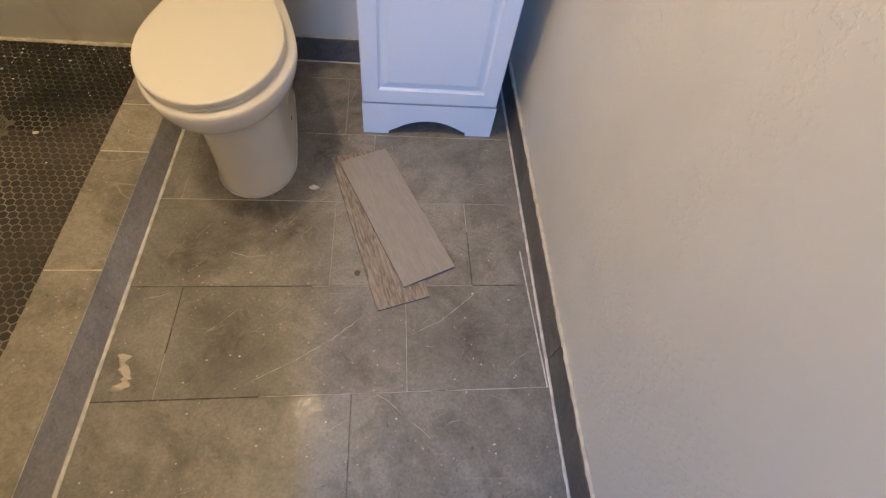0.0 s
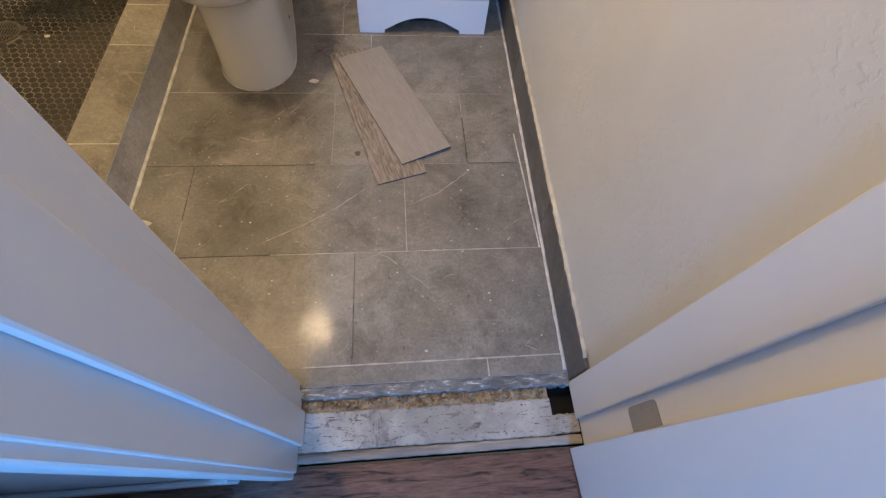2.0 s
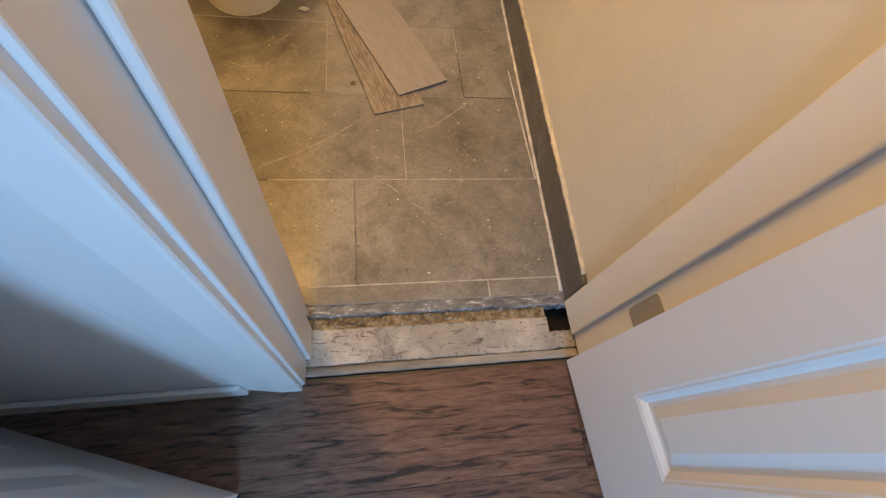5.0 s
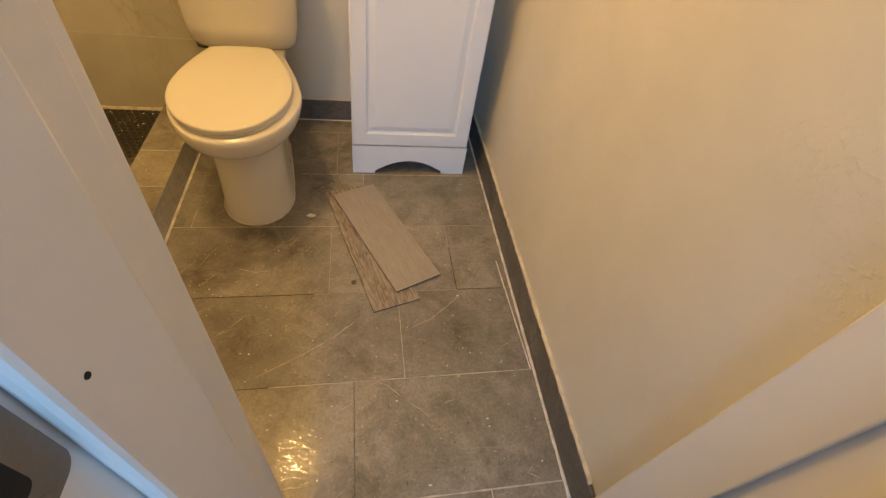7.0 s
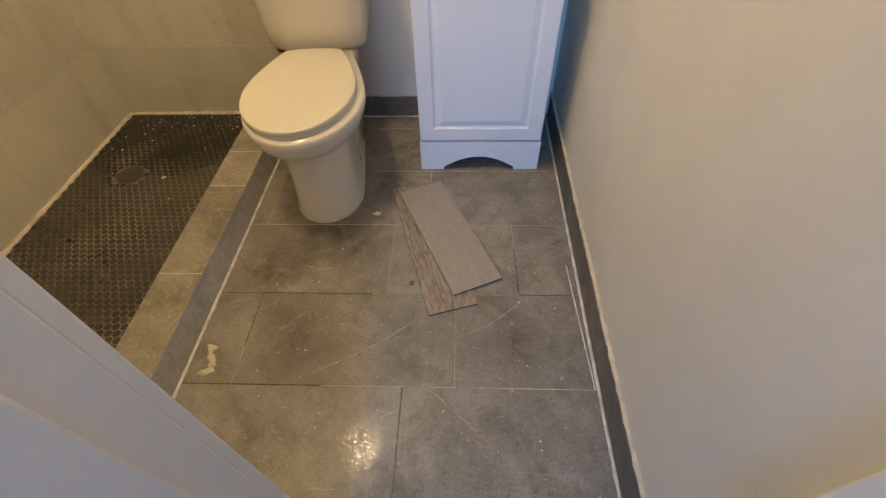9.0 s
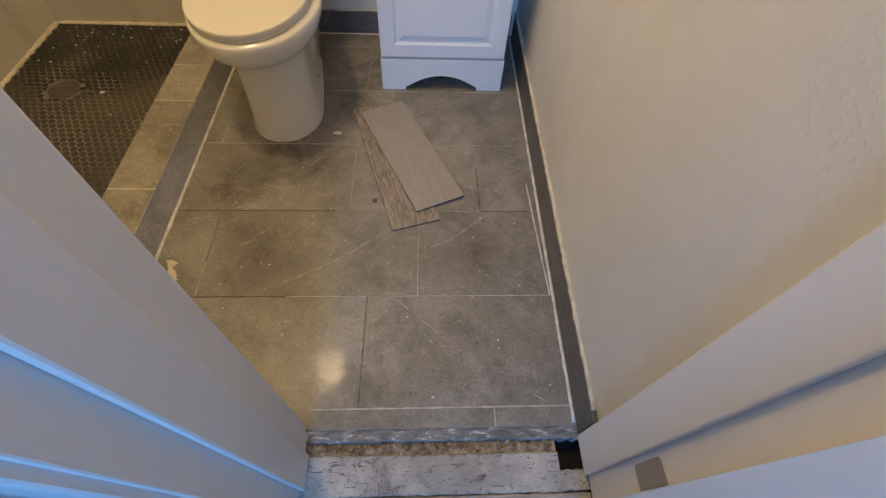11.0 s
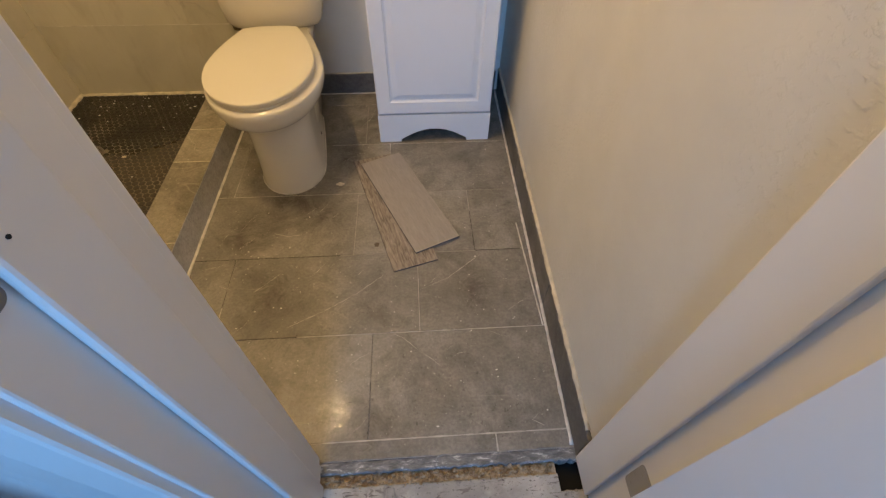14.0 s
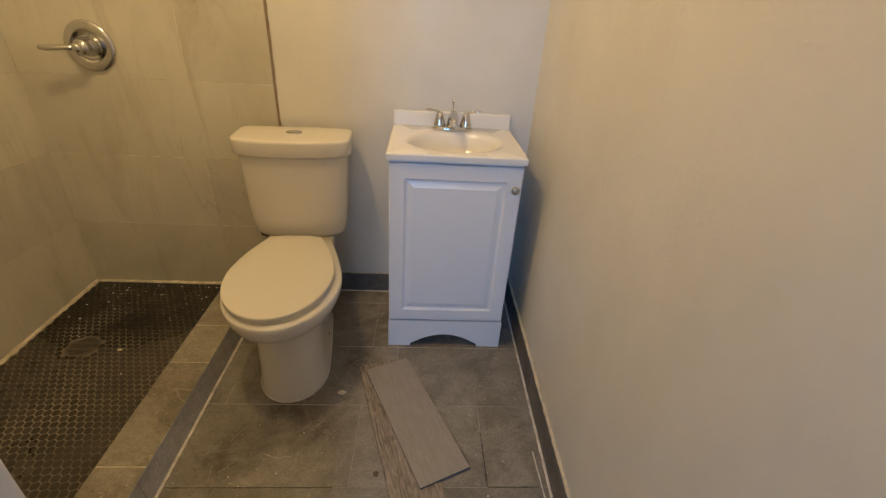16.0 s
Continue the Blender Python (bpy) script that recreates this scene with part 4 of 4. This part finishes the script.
# ---- wall things ----
mirror = thing("mirror", -0.333, BACK_Y, 1.351, "wall mirror in a brown wooden frame above the vanity", "mirror")
mw, mh, md = 0.194, 0.56, 0.022
for a in ((-mw, mw, 0.0, 0.032), (-mw, mw, mh - 0.032, mh)):
    part("frame_rail", box(a[0], a[1], -md, -0.001, a[2], a[3], 0.004), MIRRORWOOD, mirror)
for a in ((-mw, -mw + 0.032), (mw - 0.032, mw)):
    part("frame_stile", box(a[0], a[1], -md + 0.001, -0.001, 0.032, mh - 0.032, 0.004), MIRRORWOOD, mirror)
part("glass", box(-mw + 0.031, mw - 0.031, -0.010, -0.004, 0.031, mh - 0.031), MIRROR, mirror)

plate = thing("switch_plate", wall_x(0.68), 0.68, 1.372, "painted-over double light switch plate on the wall", "light switch", rz=TURN_R)
part("cover", box(-0.006, -0.0003, -0.060, 0.060, -0.060, 0.060, 0.003), WALL, plate)
for yv in (-0.023, 0.023):
    part("slot", box(-0.0068, -0.0058, yv - 0.006, yv + 0.006, -0.013, 0.013), RUST, plate)
    part("toggle", loft([[(-0.0066, yv - 0.0045, -0.008), (-0.0066, yv + 0.0045, -0.008), (-0.0066, yv + 0.0045, 0.006), (-0.0066, yv - 0.0045, 0.006)], [(-0.019, yv - 0.0035, 0.006), (-0.019, yv + 0.0035, 0.006), (-0.019, yv + 0.0035, 0.013), (-0.019, yv - 0.0035, 0.013)]]), WALL, plate)

light = thing("ceiling_light", BULB[0], BULB[1], CEIL_Z, "warm glowing round ceiling light", "ceiling light")
part("canopy", turned([(0.07, -0.001), (0.07, -0.015), (0.02, -0.02), (0.02, -0.04)], 28), WHITE, light, smooth=True)

# ---- loose things on the floor ----


def vinyl_plank(corners, z, name, label, material):
    """A cut of vinyl plank: origin at its centre, local y along its length."""
    c = [Vector((*p, 0)) for p in corners]
    mid = sum(c, Vector()) / 4
    along = ((c[0] + c[1]) - (c[2] + c[3])).normalized()
    rot = math.degrees(math.atan2(along.y, along.x)) - 90
    length = ((c[0] + c[1]) / 2 - (c[2] + c[3]) / 2).length
    width = ((c[0] - c[1]).length + (c[2] - c[3]).length) / 2
    root = thing(name, mid.x, mid.y, z, label, "vinyl plank", "loose plank cuts", rz=rot)
    part("core", box(-width / 2, width / 2, -length / 2, length / 2, 0.0, 0.0035, 0.0004, 1), SHADEDCORE, root, "blue-grey core, darkened for the shadow under the edge")
    part("wear_layer", box(-width / 2 + 0.0004, width / 2 - 0.0004, -length / 2 + 0.0004, length / 2 - 0.0004, 0.0035, 0.0052, 0.0005, 1), material, root)
    return root


lower = vinyl_plank(((-0.648, 1.100), (-0.490, 1.147), (-0.328, 0.571), (-0.470, 0.530)), 0.0005, "vinyl_plank", "oak-grained vinyl plank cut lying on the tiles", PLANKOAK)
upper = vinyl_plank(((-0.618, 1.094), (-0.452, 1.128), (-0.243, 0.668), (-0.400, 0.599)), 0.0068, "vinyl_plank", "greige vinyl plank cut lying on another plank", PLANK)

bm = bmesh.new()
rnd = random.Random(21)
rings = []
for i in range(15):
    u = i / 14
    cx, cy = 0.018 * math.sin(u * 5.2), -0.045 + 0.09 * u
    w, h = (0.010 + 0.006 * rnd.random() - 0.006 * abs(u - 0.5)) * (0.45 + 0.9 * abs(math.sin(u * 7.5 + 0.4))), 0.006 + 0.011 * rnd.random()
    cx += rnd.uniform(-0.004, 0.004)
    rings.append([(cx - w, cy, 0.0), (cx - w * 0.4, cy + rnd.uniform(-0.003, 0.003), h), (cx + w * 0.3, cy, h * 0.5), (cx + w, cy, 0.0)])
ob = part("paper_scrap", loft(rings), PAPER)
ob.matrix_basis = pose(-1.092, 0.372, 0.0005, 0, 0, -14)
tagged(ob, "crumpled strip of tan paper on the floor", "paper scrap")
scrap("plaster_crumb", (-0.687, 0.968, 0.0), (0.014, 0.009, 0.006), PAPER, "pale crumb of plaster on the floor tiles", "plaster crumb", 3)
scrap("plaster_crumb", (-1.567, 1.147, PAN_Z + 0.001), (0.009, 0.006, 0.0035), PAPER, "white plaster crumb on the shower floor", "plaster crumb", 5)
scrap("mud_spot", (-0.535, 0.652, 0.0), (0.008, 0.010, 0.0015), RUST, "dark brown spot of dirt on the floor", "dirt spot", 8)
bm = bmesh.new()
rnd = random.Random(31)
for i in range(150):
    x, yv = rnd.uniform(-1.12, -0.04), rnd.uniform(0.0, 1.2)
    if -0.66 < x < -0.24 and 0.52 < yv < 1.15:
        continue
    r = rnd.choice((0.0011, 0.0014, 0.0018, 0.0024))
    bmesh.ops.create_icosphere(bm, subdivisions=1, radius=1.0, matrix=Matrix.Translation((x, yv, r * 0.3)) @ Matrix.Diagonal((r * rnd.uniform(0.7, 1.8), r, r * 0.5, 1)))
tagged(part("plaster_dust", bm, CAULK), "scattered white plaster crumbs on the tiles", "debris", kind="stuff")

# white specks painted in for the glints on the wet tiles at the back
bm = bmesh.new()
rnd = random.Random(77)
for i in range(70):
    x, yv = rnd.uniform(-1.92, -1.36), 1.60 - abs(rnd.gauss(0, 0.14))
    r = rnd.choice((0.001, 0.0014, 0.002, 0.003))
    bmesh.ops.create_icosphere(bm, subdivisions=1, radius=1.0, matrix=Matrix.Translation((x, yv, PAN_Z + 0.0006 + r * 0.3)) @ Matrix.Diagonal((r * rnd.uniform(0.7, 2.0), r, r * 0.5, 1)))
tagged(part("plaster_dust", bm, CAULK), "white specks drawn for the sparkle on the wet shower floor", "debris", kind="stuff")

# ---- floor pieces ----
FLOOR_ROWS = (
    (-0.046, 0.0, (-0.207, -0.80)),
    (0.0, 0.305, (-0.535,)),
    (0.305, 0.61, (-0.394, -1.006)),
    (0.61, 0.915, (-0.195, -0.612)),
    (0.915, 1.22, (-0.495, -1.085)),
    (1.22, 1.525, (-0.60,)),
    (1.525, 1.63, (-0.30, -0.90)),
)
for y0, y1, joints in FLOOR_ROWS:
    xs = sorted([CURB_X + 0.002, *joints, wall_x((y0 + y1) / 2) - 0.014])
    for a, b in zip(xs, xs[1:]):
        bm = box(a + 0.0012, b - 0.0012, y0 + 0.0012, y1 - 0.0012, -0.010, 0.0, 0.0010, 1)
        tone = part("floor_tile", bm, TILE, floor)

DARKGAP = caulked("dark_open_joint", (0.075, 0.064, 0.052))
PALEJOINT = caulked("chalky_joint", (0.52, 0.49, 0.43))


def joint(x0, y0, x1, y1, material, w, seed):
    """A joint between tiles whose filling is uneven along its run."""
    rnd = random.Random(seed)
    k = max(6, int(math.hypot(x1 - x0, y1 - y0) / 0.012))
    rings = []
    along_x = abs(x1 - x0) > abs(y1 - y0)
    for i in range(k + 1):
        x, y_ = x0 + (x1 - x0) * i / k, y0 + (y1 - y0) * i / k
        a = w * rnd.uniform(0.35, 1.25)
        q = (0, a) if along_x else (a, 0)
        rings.append([(x - q[0], y_ - q[1], -0.0015), (x - q[0], y_ - q[1], 0.0002), (x + q[0], y_ + q[1], 0.0002), (x + q[0], y_ + q[1], -0.0015)])
    part("joint", loft(rings), material, floor)


for i, (x0, y0, x1, y1, tone, w) in enumerate((
    (-0.535, 0.002, -0.535, 0.303, DARKGAP, 0.0007),
    (-0.195, 0.612, -0.195, 0.80, DARKGAP, 0.0016),
    (-0.195, 0.80, -0.195, 0.913, PALEJOINT, 0.0010),
    (-0.193, 0.61, -0.035, 0.61, DARKGAP, 0.0016),
    (-0.62, 0.61, -0.30, 0.61, GROUT, 0.0010),
    (-1.145, 0.61, -0.66, 0.61, DARKGAP, 0.0010),
    (-1.145, 0.305, -0.76, 0.305, DARKGAP, 0.0014),
    (-0.76, 0.305, -0.02, 0.305, PALEJOINT, 0.0012),
    (-0.33, 0.305, -0.28, 0.305, CAULK, 0.0020),
    (-0.65, 0.0, -0.02, 0.0, PALEJOINT, 0.0020),
    (-0.207, -0.044, -0.207, -0.002, PALEJOINT, 0.0022),
    (-0.394, 0.307, -0.394, 0.50, PALEJOINT, 0.0010),
    (-1.006, 0.42, -1.006, 0.606, DARKGAP, 0.0007),
    (-1.006, 0.307, -1.006, 0.42, PALEJOINT, 0.0010),
    (-1.145, 0.915, -0.56, 0.915, PALEJOINT, 0.0011),
    (-1.085, 0.917, -1.085, 1.0, PALEJOINT, 0.0012),
    (-0.74, 1.22, -0.03, 1.22, PALEJOINT, 0.0012),
    (-0.495, 1.10, -0.495, 1.218, PALEJOINT, 0.0013),
    (-0.75, 1.525, -0.55, 1.525, PALEJOINT, 0.0010),
)):
    joint(x0, y0, x1, y1, tone, w, 100 + i)
SCRATCH = caulked("pale_scratch", (0.50, 0.47, 0.41))


def scratch(points, z, width, parent, seed):
    """A thin pale scratch drawn through points on a tile, frayed along its length."""
    rnd = random.Random(seed)
    bm = bmesh.new()
    pts = []
    for a, b in zip(points, points[1:]):
        k = max(2, int(math.dist(a, b) / 0.012))
        pts += [(a[0] + (b[0] - a[0]) * i / k + rnd.uniform(-0.0012, 0.0012), a[1] + (b[1] - a[1]) * i / k + rnd.uniform(-0.0012, 0.0012)) for i in range(k)]
    pts.append(points[-1])
    rings = []
    for i, q in enumerate(pts):
        w = width * rnd.uniform(0.25, 1.0) * min(1.0, 0.35 + 1.3 * min(i, len(pts) - 1 - i) / len(pts) * 2)
        p0, p1 = pts[max(0, i - 1)], pts[min(len(pts) - 1, i + 1)]
        d = Vector((p1[0] - p0[0], p1[1] - p0[1], 0)).normalized()
        sx_, sy_ = -d.y * w, d.x * w
        rings.append([(q[0] - sx_, q[1] - sy_, z), (q[0], q[1], z + 0.0004), (q[0] + sx_, q[1] + sy_, z)])
    part("scratch", loft(rings, True, bm), SCRATCH, parent)


SCRATCHES = (
    ((-0.472, 0.302), (-0.438, 0.281), (-0.405, 0.247)),
    ((-0.384, 0.231), (-0.36, 0.212), (-0.337, 0.19)),
    ((-0.597, 0.209), (-0.57, 0.229), (-0.539, 0.245)),
    ((-0.798, 0.336), (-0.676, 0.399), (-0.594, 0.45), (-0.51, 0.518)),
    ((-0.923, 0.473), (-0.892, 0.498), (-0.847, 0.544)),
    ((-0.386, 0.457), (-0.294, 0.499), (-0.166, 0.602)),
    ((-0.626, 1.343), (-0.589, 1.403), (-0.567, 1.489)),
    ((-0.90, 0.722), (-0.845, 0.706), (-0.80, 0.712)),
    ((-0.075, 0.012), (-0.107, 0.028), (-0.085, 0.045)),
)
for i, pts in enumerate(SCRATCHES):
    scratch(pts, 0.0001, 0.0013, floor, 40 + i)
rnd = random.Random(90)
for i in range(46):
    x, yv, ang, long_ = rnd.uniform(-1.08, -0.08), rnd.uniform(0.04, 1.18), rnd.uniform(-0.5, 1.1), rnd.uniform(0.012, 0.05)
    dx, dy, bend = math.cos(ang) * long_, math.sin(ang) * long_, rnd.uniform(-0.006, 0.006)
    scratch(((x - dx, yv - dy), (x - bend, yv + bend), (x + dx, yv + dy)), 0.0001, 0.0006, floor, 200 + i)
scratch(((-1.285, 1.165), (-1.262, 1.128), (-1.243, 1.115), (-1.235, 1.078), (-1.190, 1.060)), CURB_Z + 0.0001, 0.0014, curb, 60)

# shower pan: one-inch hexagons
pan = tagged(new("shower_floor"), "black hexagon mosaic shower floor, partly wet", "shower floor", kind="structure")
part("pan_bed", box(LEFT_X + 0.002, CURB_IN, -0.05, 1.629, 0.0, PAN_Z - 0.0008), HEXGROUT, pan, "pale sandy grout")
R, PITCH = 0.0130, 0.0262
hexa = [(R * math.cos(math.radians(60 * k + 30)), R * math.sin(math.radians(60 * k + 30))) for k in range(6)]
proto = mesh_of(loft([[(a, b, -0.003) for a, b in hexa], [(a, b, -0.0004) for a, b in hexa], [(a * 0.93, b * 0.93, 0.0006) for a, b in hexa]]), "hex_tile", HEX)
rest = bmesh.new()
count = 0
rowh = PITCH * math.sqrt(3) / 2
for j in range(int(1.66 / rowh)):
    yv = -0.035 + j * rowh
    for i in range(int(0.64 / PITCH)):
        x = LEFT_X + TB + 0.022 + i * PITCH + (PITCH / 2 if j % 2 else 0)
        if x > CURB_IN - 0.010 or yv > 1.618 or math.hypot(x + 1.714, yv - 1.165) < 0.060:
            continue
        if x > -1.52 and 0.52 < yv < 1.18 and count < 300:
            ob = new("hex_tile", proto)
            ob.parent = pan
            ob.location = (x, yv, PAN_Z)
            count += 1
        else:
            loft([[(x + a, yv + b, PAN_Z - 0.003) for a, b in hexa], [(x + a, yv + b, PAN_Z - 0.0004) for a, b in hexa], [(x + a * 0.93, yv + b * 0.93, PAN_Z + 0.0006) for a, b in hexa]], True, rest)
tagged(part("hex_tiles", rest, HEX, pan), kind="stuff")
